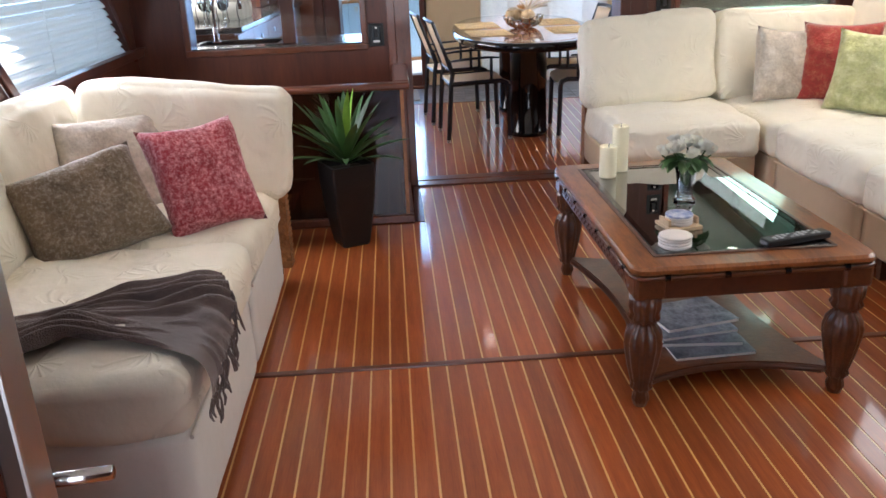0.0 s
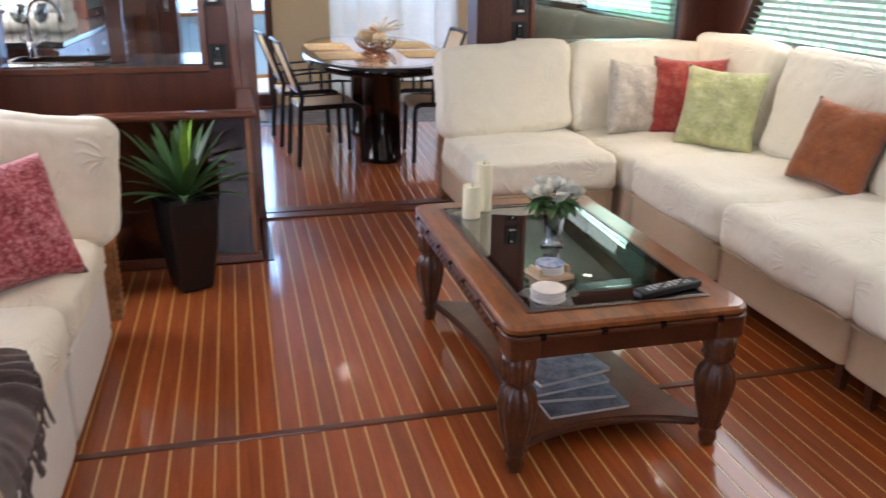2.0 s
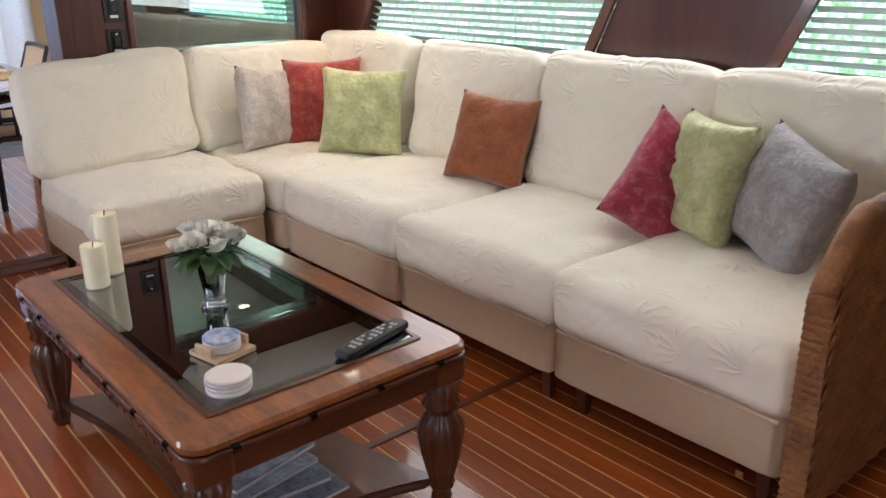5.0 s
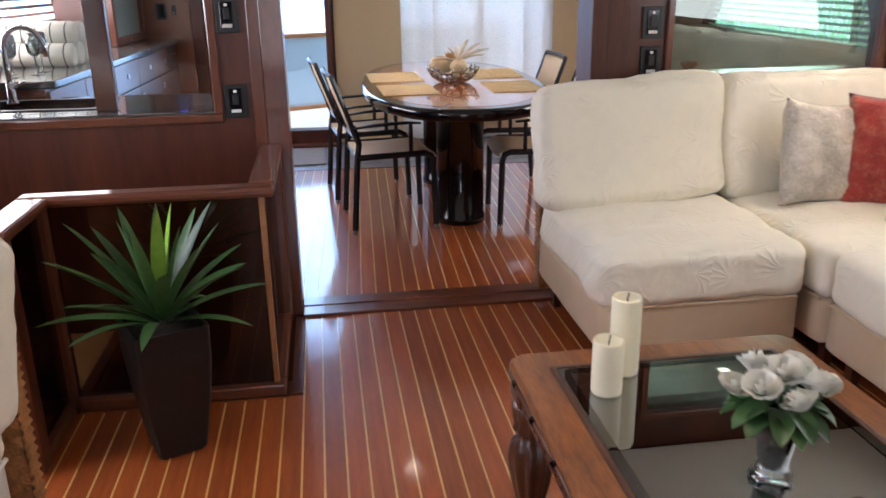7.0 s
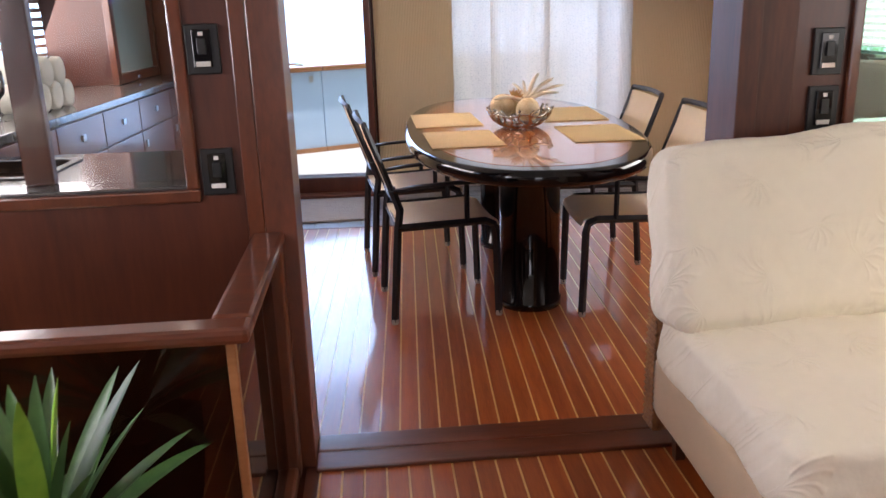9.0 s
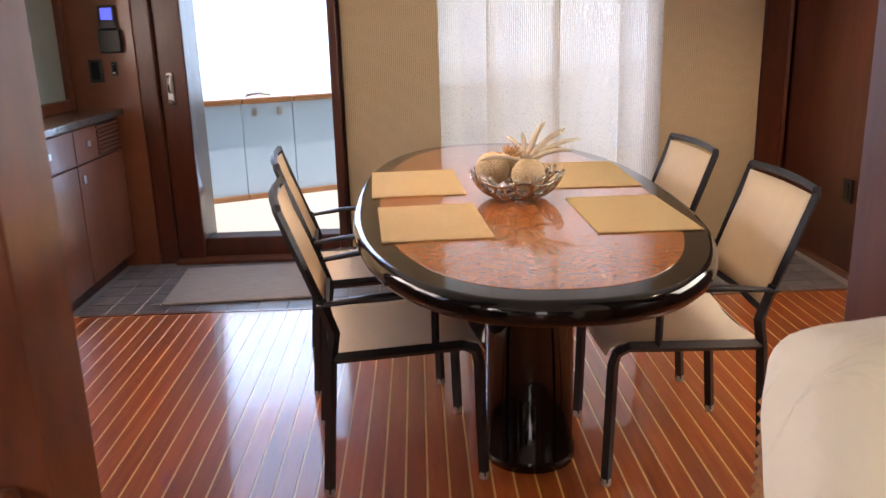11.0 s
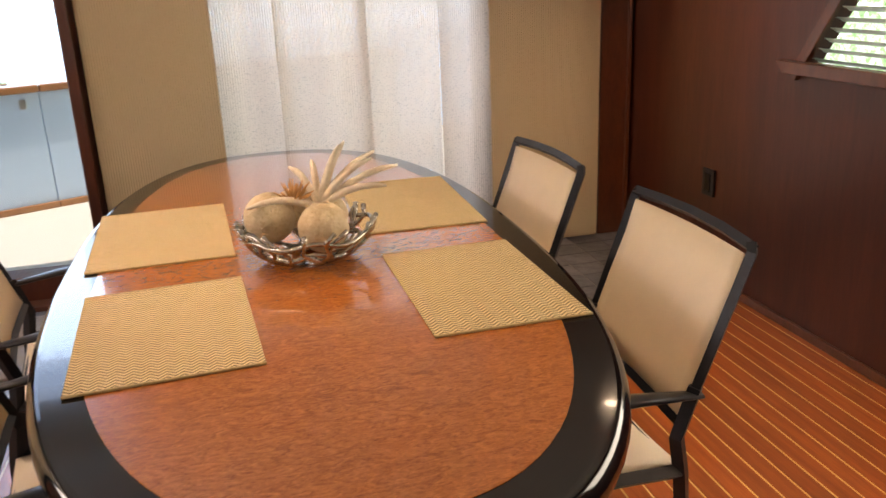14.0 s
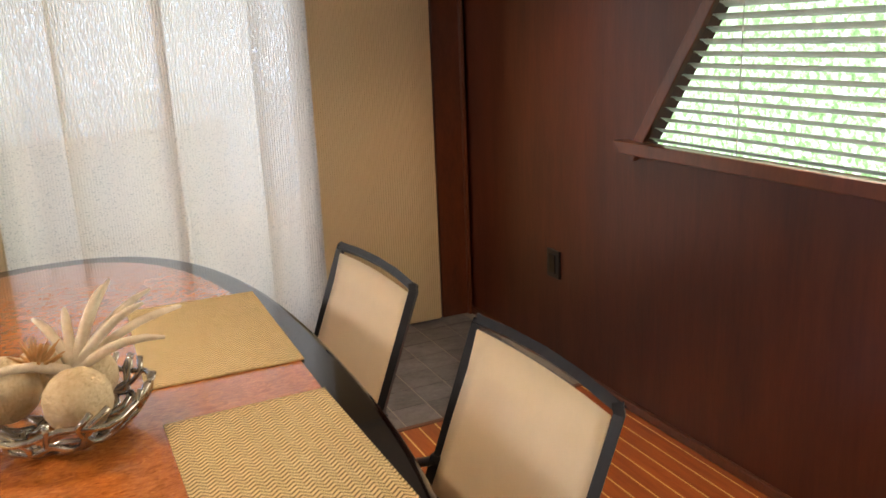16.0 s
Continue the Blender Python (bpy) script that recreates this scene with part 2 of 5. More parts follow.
M_DARKGL = mat("dark_glass", (0.035, 0.042, 0.036), 0.06, coat=1.0, coat_rough=0.02)
M_VEIL = veil("sheer_panel", (0.78, 0.70, 0.62), 0.5)
# beige colour holds the missing backlight of panels in front of solid wall
M_BEIGE = veil("dense_panel", (0.70, 0.54, 0.33), 0.12, False)
M_LAMP = glow("lamp_lens", (1.0, 0.86, 0.66), 30)
M_BLIND = veil("blind_slat", (0.88, 0.88, 0.85), 0.45, False)
M_MINT = glass("mint_glass", (0.66, 0.84, 0.76), 0.12)
M_COL = mat("matt_mahogany", (0.12, 0.030, 0.012), 0.45, dark=(0.05, 0.013, 0.007), scale=3, stretch=(5, 5, 0.7))
M_SCREEN = glow("blue_screen", (0.06, 0.10, 0.9), 1.6)


def pillow_cloth(name, base, shine, amount, scale=18.0):
    """Cushion cloth with broken metallic foil print."""
    m = mat(name, base, 0.75, dark=tuple(c * 0.55 for c in base), scale=12, bump=0.5, bump_scale=50, sheen=0.3)
    n, l = m.node_tree.nodes, m.node_tree.links
    b = n["Principled BSDF"]
    tc = n.new("ShaderNodeTexCoord")
    t = n.new("ShaderNodeTexNoise")
    t.inputs["Scale"].default_value, t.inputs["Detail"].default_value, t.inputs["Roughness"].default_value = scale, 10, 0.75
    l.new(tc.outputs["Object"], t.inputs[0])
    mr = n.new("ShaderNodeMapRange")
    mr.inputs["From Min"].default_value, mr.inputs["From Max"].default_value = 0.50 - amount * 0.2, 0.74 - amount * 0.2
    l.new(t.outputs[0], mr.inputs[0])
    mc = n.new("ShaderNodeMix")
    mc.data_type = "RGBA"
    old = b.inputs["Base Color"].links[0].from_socket
    l.new(mr.outputs[0], mc.inputs["Factor"])
    l.new(old, mc.inputs[6])
    mc.inputs[7].default_value = (*shine, 1)
    l.new(mc.outputs[2], b.inputs["Base Color"])
    l.new(mr.outputs[0], b.inputs["Metallic"])
    rr = n.new("ShaderNodeMapRange")
    rr.inputs["To Min"].default_value, rr.inputs["To Max"].default_value = 0.75, 0.36
    l.new(mr.outputs[0], rr.inputs[0])
    l.new(rr.outputs[0], b.inputs["Roughness"])
    return m


n_, l_ = M_SLIP.node_tree.nodes, M_SLIP.node_tree.links
tc0 = n_.new("ShaderNodeTexCoord")
cr = n_.new("ShaderNodeTexNoise")
cr.noise_type = "RIDGED_MULTIFRACTAL"
cr.inputs["Scale"].default_value, cr.inputs["Detail"].default_value, cr.inputs["Distortion"].default_value = 7.0, 4, 1.2
l_.new(tc0.outputs["Object"], cr.inputs[0])
bp0 = n_.new("ShaderNodeBump")
bp0.inputs["Strength"].default_value, bp0.inputs["Distance"].default_value = 0.4, 0.012
l_.new(cr.outputs[0], bp0.inputs["Height"])
b0_ = n_["Principled BSDF"]
old_bump = b0_.inputs["Normal"].links[0].from_node
l_.new(bp0.outputs[0], old_bump.inputs["Normal"])

# raised frond pattern woven into the slipcovers
def slip_math(op, a, b=None):
    nd = n_.new("ShaderNodeMath")
    nd.operation = op
    for k, v in enumerate((a, b)):
        if isinstance(v, (int, float)):
            nd.inputs[k].default_value = v
        elif v is not None:
            l_.new(v, nd.inputs[k])
    return nd.outputs[0]


sp0 = n_.new("ShaderNodeSeparateXYZ")
l_.new(tc0.outputs["Object"], sp0.inputs[0])
cb0 = n_.new("ShaderNodeCombineXYZ")
l_.new(sp0.outputs[0], cb0.inputs[0])
l_.new(slip_math("ADD", sp0.outputs[1], sp0.outputs[2]), cb0.inputs[1])
wob = n_.new("ShaderNodeTexNoise")
wob.inputs["Scale"].default_value, wob.inputs["Detail"].default_value = 9.0, 2
l_.new(cb0.outputs[0], wob.inputs[0])
bend = n_.new("ShaderNodeVectorMath")
bend.operation = "MULTIPLY_ADD"
l_.new(wob.outputs["Color"], bend.inputs[0])
bend.inputs[1].default_value = (0.05, 0.05, 0)
l_.new(cb0.outputs[0], bend.inputs[2])
cell = n_.new("ShaderNodeTexVoronoi")
cell.voronoi_dimensions = "2D"
cell.inputs["Scale"].default_value = 5.5
l_.new(bend.outputs[0], cell.inputs["Vector"])
away = n_.new("ShaderNodeVectorMath")
away.operation = "SUBTRACT"
l_.new(bend.outputs[0], away.inputs[0])
l_.new(cell.outputs["Position"], away.inputs[1])
sp1 = n_.new("ShaderNodeSeparateXYZ")
l_.new(away.outputs[0], sp1.inputs[0])
sp2 = n_.new("ShaderNodeSeparateColor")
l_.new(cell.outputs["Color"], sp2.inputs[0])
ang = slip_math("ADD", slip_math("ARCTAN2", slip_math("ADD", sp1.outputs[1], 0.03), sp1.outputs[0]), slip_math("MULTIPLY", cell.outputs["Distance"], 0.9))
rib0 = slip_math("POWER", slip_math("ABSOLUTE", slip_math("SINE", slip_math("MULTIPLY", ang, 7.0))), 5.0)
fan = slip_math("GREATER_THAN", slip_math("COSINE", slip_math("ADD", ang, slip_math("MULTIPLY", sp2.outputs[0], 6.28))), -0.1)
far0 = slip_math("LESS_THAN", slip_math("ABSOLUTE", slip_math("SUBTRACT", cell.outputs["Distance"], 0.32)), 0.22)
leafy = slip_math("MULTIPLY", rib0, slip_math("MULTIPLY", fan, far0))
bp1 = n_.new("ShaderNodeBump")
bp1.inputs["Strength"].default_value, bp1.inputs["Distance"].default_value = 0.55, 0.004
l_.new(leafy, bp1.inputs["Height"])
l_.new(bp1.outputs[0], bp0.inputs["Normal"])

# sling cloth passes some light
n_, l_ = M_SLING.node_tree.nodes, M_SLING.node_tree.links
tl0, mx0 = n_.new("ShaderNodeBsdfTranslucent"), n_.new("ShaderNodeMixShader")
tl0.inputs[0].default_value = (0.95, 0.80, 0.56, 1)
mx0.inputs[0].default_value = 0.35
l_.new(n_["Principled BSDF"].outputs[0], mx0.inputs[1])
l_.new(tl0.outputs[0], mx0.inputs[2])
l_.new(mx0.outputs[0], n_["Material Output"].inputs[0])

P_RED = pillow_cloth("red_foil_cloth", (0.42, 0.025, 0.045), (0.88, 0.42, 0.46), 0.28, 75)
P_RED2 = pillow_cloth("red_velvet_cloth", (0.42, 0.035, 0.025), (0.55, 0.22, 0.12), 0.05, 26)
P_CRIM = pillow_cloth("crimson_cloth", (0.40, 0.02, 0.05), (0.6, 0.2, 0.25), 0.05, 30)
P_BROWN = pillow_cloth("bronze_cloth", (0.21, 0.145, 0.085), (0.46, 0.40, 0.33), 0.15, 80)
P_GREEN = pillow_cloth("lime_cloth", (0.58, 0.60, 0.27), (0.74, 0.74, 0.46), 0.15, 14)
P_ORANGE = pillow_cloth("rust_cloth", (0.38, 0.105, 0.025), (0.45, 0.16, 0.06), 0.0, 30)
P_GREY = pillow_cloth("silver_cloth", (0.40, 0.38, 0.37), (0.55, 0.54, 0.55), 0.0, 30)
P_BEIGE = pillow_cloth("oyster_cloth", (0.66, 0.58, 0.48), (0.8, 0.76, 0.7), 0.0, 14)

# ---- mesh helpers ----


def mesh_of(bm, name, smooth=False):
    me = bpy.data.meshes.new(name)
    bm.normal_update()
    bm.to_mesh(me)
    bm.free()
    if smooth:
        for p in me.polygons:
            p.use_smooth = True
    return me


def part(name, bm, material, parent=None, label="", m=None, smooth=False):
    me = bm if isinstance(bm, bpy.types.Mesh) else mesh_of(bm, name, smooth)
    if not me.materials:
        me.materials.append(material)
    ob = new(name, me)
    if parent is not None:
        ob.parent = parent
    if m is not None:
        ob.matrix_basis = m
    if label:
        ob["label"] = label
    return ob


def thing(name, label, category, x=0, y=0, z=0, rz=0, group="", kind=""):
    ob = new(name)
    ob.empty_display_size = 0.1
    ob.matrix_basis = pose(x, y, z, 0, 0, rz)
    return tagged(ob, label, category, group, kind)


def box(x0, x1, y0, y1, z0, z1, bevel=0.0, bm=None, seg=2):
    own = bm is None
    b = bmesh.new()
    bmesh.ops.create_cube(b, size=1, matrix=Matrix.LocRotScale(((x0 + x1) / 2, (y0 + y1) / 2, (z0 + z1) / 2), None, (abs(x1 - x0), abs(y1 - y0), abs(z1 - z0))))
    if bevel:
        bmesh.ops.bevel(b, geom=b.edges[:], offset=bevel, segments=seg, affect="EDGES", profile=0.5)
    if own:
        return b
    me = bpy.data.meshes.new("t")
    b.to_mesh(me)
    b.free()
    bm.from_mesh(me)
    bpy.data.meshes.remove(me)
    return bm


def lathe(profile, n=24, flute=0.0, flutes=0, bm=None):
    """Turned body from (radius, height) rows; optional fluting."""
    b = bm or bmesh.new()
    rings = []
    for r, z in profile:
        ring = []
        for i in range(n):
            a = 2 * math.pi * i / n
            rr = r * (1 + flute * (abs(math.cos(a * flutes / 2)) - 0.6)) if flutes and r > 0.025 else r
            ring.append(b.verts.new((rr * math.cos(a), rr * math.sin(a), z)))
        rings.append(ring)
    for r0, r1 in zip(rings, rings[1:]):
        for i in range(n):
            b.faces.new((r0[i], r0[(i + 1) % n], r1[(i + 1) % n], r1[i]))
    b.faces.new(rings[0][::-1])
    b.faces.new(rings[-1])
    return b


def tube(points, radius, n=8, bm=None, flat=1.0):
    """A bar that follows points; radius is one number or one for each point."""
    b = bm or bmesh.new()
    pts = [Vector(p) for p in points]
    rad = radius if isinstance(radius, (list, tuple)) else [radius] * len(pts)
    rings, side = [], None
    for i, p in enumerate(pts):
        d = (pts[min(i + 1, len(pts) - 1)] - pts[max(i - 1, 0)]).normalized()
        if side is None:
            side = d.cross(Vector((0, 0, 1)) if abs(d.z) < 0.9 else Vector((1, 0, 0))).normalized()
        side = (side - d * side.dot(d)).normalized()
        up = d.cross(side)
        rings.append([b.verts.new(p + rad[i] * (math.cos(2 * math.pi * k / n) * side + flat * math.sin(2 * math.pi * k / n) * up)) for k in range(n)])
    for r0, r1 in zip(rings, rings[1:]):
        for i in range(n):
            b.faces.new((r0[i], r0[(i + 1) % n], r1[(i + 1) % n], r1[i]))
    b.faces.new(rings[0][::-1])
    b.faces.new(rings[-1])
    bmesh.ops.recalc_face_normals(b, faces=b.faces[:])
    return b


def prism(outline, z0, z1, bm=None):
    """An upright slab over an outline of (x, y)."""
    b = bm or bmesh.new()
    lo, hi = [b.verts.new((x, y, z0)) for x, y in outline], [b.verts.new((x, y, z1)) for x, y in outline]
    n = len(outline)
    for i in range(n):
        b.faces.new((lo[i], lo[(i + 1) % n], hi[(i + 1) % n], hi[i]))
    b.faces.new(lo[::-1])
    b.faces.new(hi)
    bmesh.ops.recalc_face_normals(b, faces=b.faces[:])
    return b


def soft_box(sx, sy, sz, r=0.05, bulge=0.02, wrinkle=0.004, seed=0, cuts=22):
    """A stuffed box cushion, centred in x and y, standing on z = 0, with rounded edges, a crowned top and creases."""
    b = bmesh.new()
    bmesh.ops.create_cube(b, size=2)
    bmesh.ops.subdivide_edges(b, edges=b.edges[:], cuts=cuts, use_grid_fill=True)
    h = Vector((sx / 2, sy / 2, sz / 2))
    rng = random.Random(seed)
    o = Vector((rng.uniform(0, 50), rng.uniform(0, 50), rng.uniform(0, 50)))
    for v in b.verts:
        u = v.co.copy()
        p = Vector((u.x * h.x, u.y * h.y, u.z * h.z))
        c = Vector([max(-(h[i] - r), min(h[i] - r, p[i])) for i in range(3)])
        d = p - c
        nrm = d.normalized() if d.length > 1e-6 else Vector((0, 0, 1))
        p = c + nrm * r if d.length > 1e-6 else p
        p.z += bulge * (1 - u.x ** 4) * (1 - u.y ** 4) * u.z
        p.x += 0.5 * bulge * (1 - u.y ** 4) * (1 - u.z ** 4) * u.x
        p.y += 0.5 * bulge * (1 - u.x ** 4) * (1 - u.z ** 4) * u.y
        q = p * 5 + o
        w = noise.noise(q) * 2.2 + (1 - abs(noise.noise(p * 13 + o))) * 0.9 - 0.45
        p += nrm * wrinkle * w
        v.co = p + Vector((0, 0, sz / 2))
    return b


def throw_pillow(w, h, t, seed=0, cuts=20, pinch=0.10, power=4):
    """A filled square cushion with pulled-out corners; stands upright on its lower edge, faces -y."""
    b = bmesh.new()
    rng = random.Random(seed)
    o = Vector((rng.uniform(0, 50), rng.uniform(0, 50), 0))
    grids = []
    for s in (-1, 1):
        g = []
        for i in range(cuts + 1):
            row = []
            for j in range(cuts + 1):
                u, v = 2 * i / cuts - 1, 2 * j / cuts - 1
                pull = 1 - pinch * (1 - abs(v) ** 2) * abs(u) ** 3
                pull2 = 1 - pinch * (1 - abs(u) ** 2) * abs(v) ** 3
                f = (max(0.0, 1 - abs(u) ** power) * max(0.0, 1 - abs(v) ** power)) ** 0.5
                q = Vector((u * 2, v * 2, s)) + o
                wr = (0.014 * noise.noise(q * 1.7) + 0.009 * (1 - 2 * abs(noise.noise(q * 3))) + 0.004 * (1 - 2 * abs(noise.noise(q * 7)))) * f
                edge = abs(u) > 0.999 or abs(v) > 0.999
                y = 0.0 if edge else s * (t / 2 * f + wr)
                y += 0.02 * noise.noise(Vector((u * 1.3, v * 1.3, 3)) + o)
                row.append(grids[0][i][j] if edge and s == 1 else b.verts.new((u * w / 2 * pull, y, (v * pull2 + 0.97) * h / 2)))
            g.append(row)
        grids.append(g)
        for i in range(cuts):
            for j in range(cuts):
                b.faces.new((g[i][j], g[i + 1][j], g[i + 1][j + 1], g[i][j + 1]))
    bmesh.ops.recalc_face_normals(b, faces=b.faces[:])
    return b


def pillow(label, cloth, x, y, z, w, h, t, yaw, lean, roll=0, seed=0, name="throw_pillow"):
    ob = part(name, throw_pillow(w, h, t, seed), cloth, smooth=True)
    ob.matrix_basis = pose(x, y, z, 0, 0, yaw) @ pose(0, 0, 0, -lean, 0, 0) @ pose(0, 0, 0, 0, roll, 0)
    return tagged(ob, label, "cushion", "cushions on the sofas")


def wall_with_hole(name, along, pos, thick, a0, a1, z0, z1, holes, material, label):
    """A wall along x or y, pierced by holes given as four corners (a, z): low start, low end, high end, high start."""
    b = bmesh.new()
    outer = [(a0, z0), (a1, z0), (a1, z1), (a0, z1)]
    cuts_a = holes
    vs, es = [], []

    def loop(pts):
        vv = [b.verts.new((p[0], 0, p[1])) for p in pts]
        return vv, [b.edges.new((vv[i], vv[(i + 1) % len(vv)])) for i in range(len(vv))]

    for pts in [outer] + cuts_a:
        vv, ee = loop(pts)
        vs += vv
        es += ee
    bmesh.ops.triangle_fill(b, edges=es, use_beauty=True)
    ex = bmesh.ops.extrude_face_region(b, geom=b.faces[:])
    for v in ex["geom"]:
        if isinstance(v, bmesh.types.BMVert):
            v.co.y += thick
    bmesh.ops.recalc_face_normals(b, faces=b.faces[:])
    for v in b.verts:
        a, d, z = v.co
        v.co = (a, pos + d, z) if along == "x" else (pos + d, a, z)
    if along == "y":
        bmesh.ops.reverse_faces(b, faces=b.faces[:])
    ob = part(name, b, material)
    return tagged(ob, label, "wall", kind="structure")

# ---- structure ----
XL, XR, XRD, XLG = -1.55, 2.72, 2.72, -1.75
YA, YP, YP2, YF = -1.6, 4.20, 4.34, 8.05
floor = tagged(new("floor"), "varnished teak floor with pale inlaid strips", "floor", kind="structure")
part("subfloor", box(XL - 0.1, XRD + 0.1, YA, 3.47, -0.06, -0.0012), M_HOLLY, floor)
part("subfloor", box(0.01, XRD + 0.1, 3.47, 4.16, -0.06, -0.0012), M_HOLLY, floor)
part("subfloor", box(XL - 0.1, -0.76, 3.47, 4.16, -0.06, -0.0012), M_HOLLY, floor)
part("subfloor", box(XLG - 0.1, XRD + 0.1, 4.24, 6.93, -0.06, -0.0012), M_HOLLY, floor)
ceiling = tagged(part("ceiling", box(XLG - 0.3, XRD + 0.4, YA, YF + 0.3, CEIL, CEIL + 0.08), M_CEIL), "off-white ceiling panel", "ceiling", kind="structure")
tagged(part("soffit", box(1.0, XR - 0.002, 2.2, YP - 0.02, 1.76, CEIL - 0.002, 0.006), M_CEIL), "off-white dropped ceiling over the sofa corner", "ceiling", kind="structure")
# lounge starboard wall with raked windows
RAKE = 0.5
WR = [(4.0, 2.37), (1.63, 0.10)]
holes = [[(b1, 0.94), (b0, 0.94), (b0 - RAKE * 0.70, 1.68), (b1 - RAKE * 0.70, 1.68)] for b0, b1 in WR]
wall_with_hole("wall_east", "y", XR, 0.10, YA, YP + 0.02, -0.06, CEIL, holes, M_MAHOG, "dark mahogany wall with raked windows")
# lounge port wall
PRAKE = 0.8
WL = [(4.16, 2.58), (2.25, 0.75)]
holes = [[(b1, 0.85), (b0, 0.85), (b0 - PRAKE * 0.83, 1.68), (b1 - PRAKE * 0.83, 1.68)] for b0, b1 in WL]
wall_with_hole("wall_west", "y", XL - 0.10, 0.10, YA, YP + 0.02, -1.2, CEIL, holes, M_MAHOG, "dark mahogany wall with raked windows")
# dining starboard wall
holes = [[(4.75, 0.965), (6.67, 0.965), (6.03, 1.88), (4.80, 1.88)]]
wall_with_hole("wall_east_dining", "y", XRD, 0.10, YP2 - 0.02, YF + 0.1, -0.06, CEIL, holes, M_MAHOG, "dark mahogany panelled wall")
holes = [[(4.6, 1.0), (7.3, 1.0), (7.1, 1.65), (4.4 + 0.1, 1.65)]]
wall_with_hole("wall_west_galley", "y", XLG - 0.10, 0.10, YP2 - 0.16, YF + 0.1, -0.06, CEIL, holes, M_MAHOG, "mahogany galley wall with a window")
# partition, two sides of the opening
wall_with_hole("partition_port", "x", YP, 0.14, XLG - 0.1, -0.015, -1.2, CEIL, [[(-1.24, 0.86), (-0.28, 0.86), (-0.28, 1.66), (-1.24, 1.66)]], M_MAHOG, "mahogany partition with a glazed opening to the galley")
wall_with_hole("partition_starboard", "x", YP, 0.14, 1.27, XRD + 0.1, -0.06, CEIL, [[(1.56, 0.95), (2.48, 0.95), (2.48, 1.58), (1.56, 1.58)]], M_MAHOG, "mahogany partition with a glazed panel")
# wall_south is unseen: it closes the room, its opening sized to limit aft light
wall_with_hole("wall_south", "x", YA - 0.1, 0.10, XL - 0.1, XRD + 0.1, -0.06, CEIL, [[(-0.5, 0.0), (0.35, 0.0), (0.35, 1.9), (-0.5, 1.9)]], M_MAHOG, "unseen mahogany aft wall added to limit the light, with a doorway")
wall_with_hole("wall_north", "x", YF, 0.12, XLG - 0.1, XRD + 0.1, -0.06, CEIL, [[(0.66, 0.12), (1.93, 0.12), (1.93, 1.85), (0.66, 1.85)], [(-0.75, 0.04), (0.07, 0.04), (0.07, 1.9), (-0.75, 1.9)]], M_MAHOG, "mahogany forward wall behind hanging panels")


def trim(label, *boxes, name="trim", material=None, category="trim"):
    b = bmesh.new()
    for bx in boxes:
        box(*bx, bevel=0.004, bm=b)
    return tagged(part(name, b, material or M_TRIM), label, category, kind="structure")


# jambs, columns, thresholds
trim("mahogany post of the opening", (-0.085, 0.0, 4.185, 4.36, 0.0, CEIL), (-0.13, -0.085, 4.188, 4.2, 0.0, CEIL))
trim("mahogany column of the opening", (1.21, 1.27, 4.17, 4.37, 0.0, CEIL), (1.27, 1.375, 4.185, 4.2, 0.0, CEIL), material=M_COL)
trim("dark teak threshold across the opening", (0.0, 1.21, 4.155, 4.25, -0.03, 0.012), (0.0, 1.21, 4.25, 4.345, -0.03, 0.016), name="threshold", material=M_MAHOGX)
trim("dark teak hatch strip set in the floor", (-1.5, 2.5, 1.895, 1.925, -0.02, 0.006), name="floor_strip", material=M_MAHOGX)
trim("mahogany skirting", (XRD - 0.018, XRD, 4.36, YF, 0.0, 0.035), name="baseboard")
trim("mahogany corner post", (2.55, XRD - 0.02, 7.93, 8.05, 0.0, CEIL), (XRD - 0.035, XRD - 0.02, 7.9, 7.93, 0.0, CEIL))


def window_frame(name, label, x, pts, inward, material=M_TRIM, w=0.045):
    """A raked frame of four rails round the opening, on the room face of a side wall."""
    ob = thing(name, label, "window", kind="structure")
    n = len(pts)
    for i in range(n):
        (a0, z0), (a1, z1) = pts[i], pts[(i + 1) % n]
        d = Vector((a1 - a0, z1 - z0)).normalized()
        o = Vector((d.y, -d.x)) * w
        e = 1.0 if i == 0 else 0.0
        q = [(a0, z0), (a1, z1), (a1 + o.x + d.x * w * e, z1 + o.y + d.y * w * e), (a0 + o.x - d.x * w * e, z0 + o.y - d.y * w * e)]
        b = bmesh.new()
        lo = [b.verts.new((x, a, z)) for a, z in q]
        depth = 0.022 if i else 0.05
        hi = [b.verts.new((x + inward * depth, a, z)) for a, z in q]
        for k in range(4):
            b.faces.new((lo[k], lo[(k + 1) % 4], hi[(k + 1) % 4], hi[k]))
        b.faces.new(lo)
        b.faces.new(hi)
        bmesh.ops.recalc_face_normals(b, faces=b.faces[:])
        bmesh.ops.bevel(b, geom=b.edges[:], offset=0.003, segments=1, affect="EDGES")
        part("window_sill" if i == 0 else "window_rail", b, material, ob)
    return ob


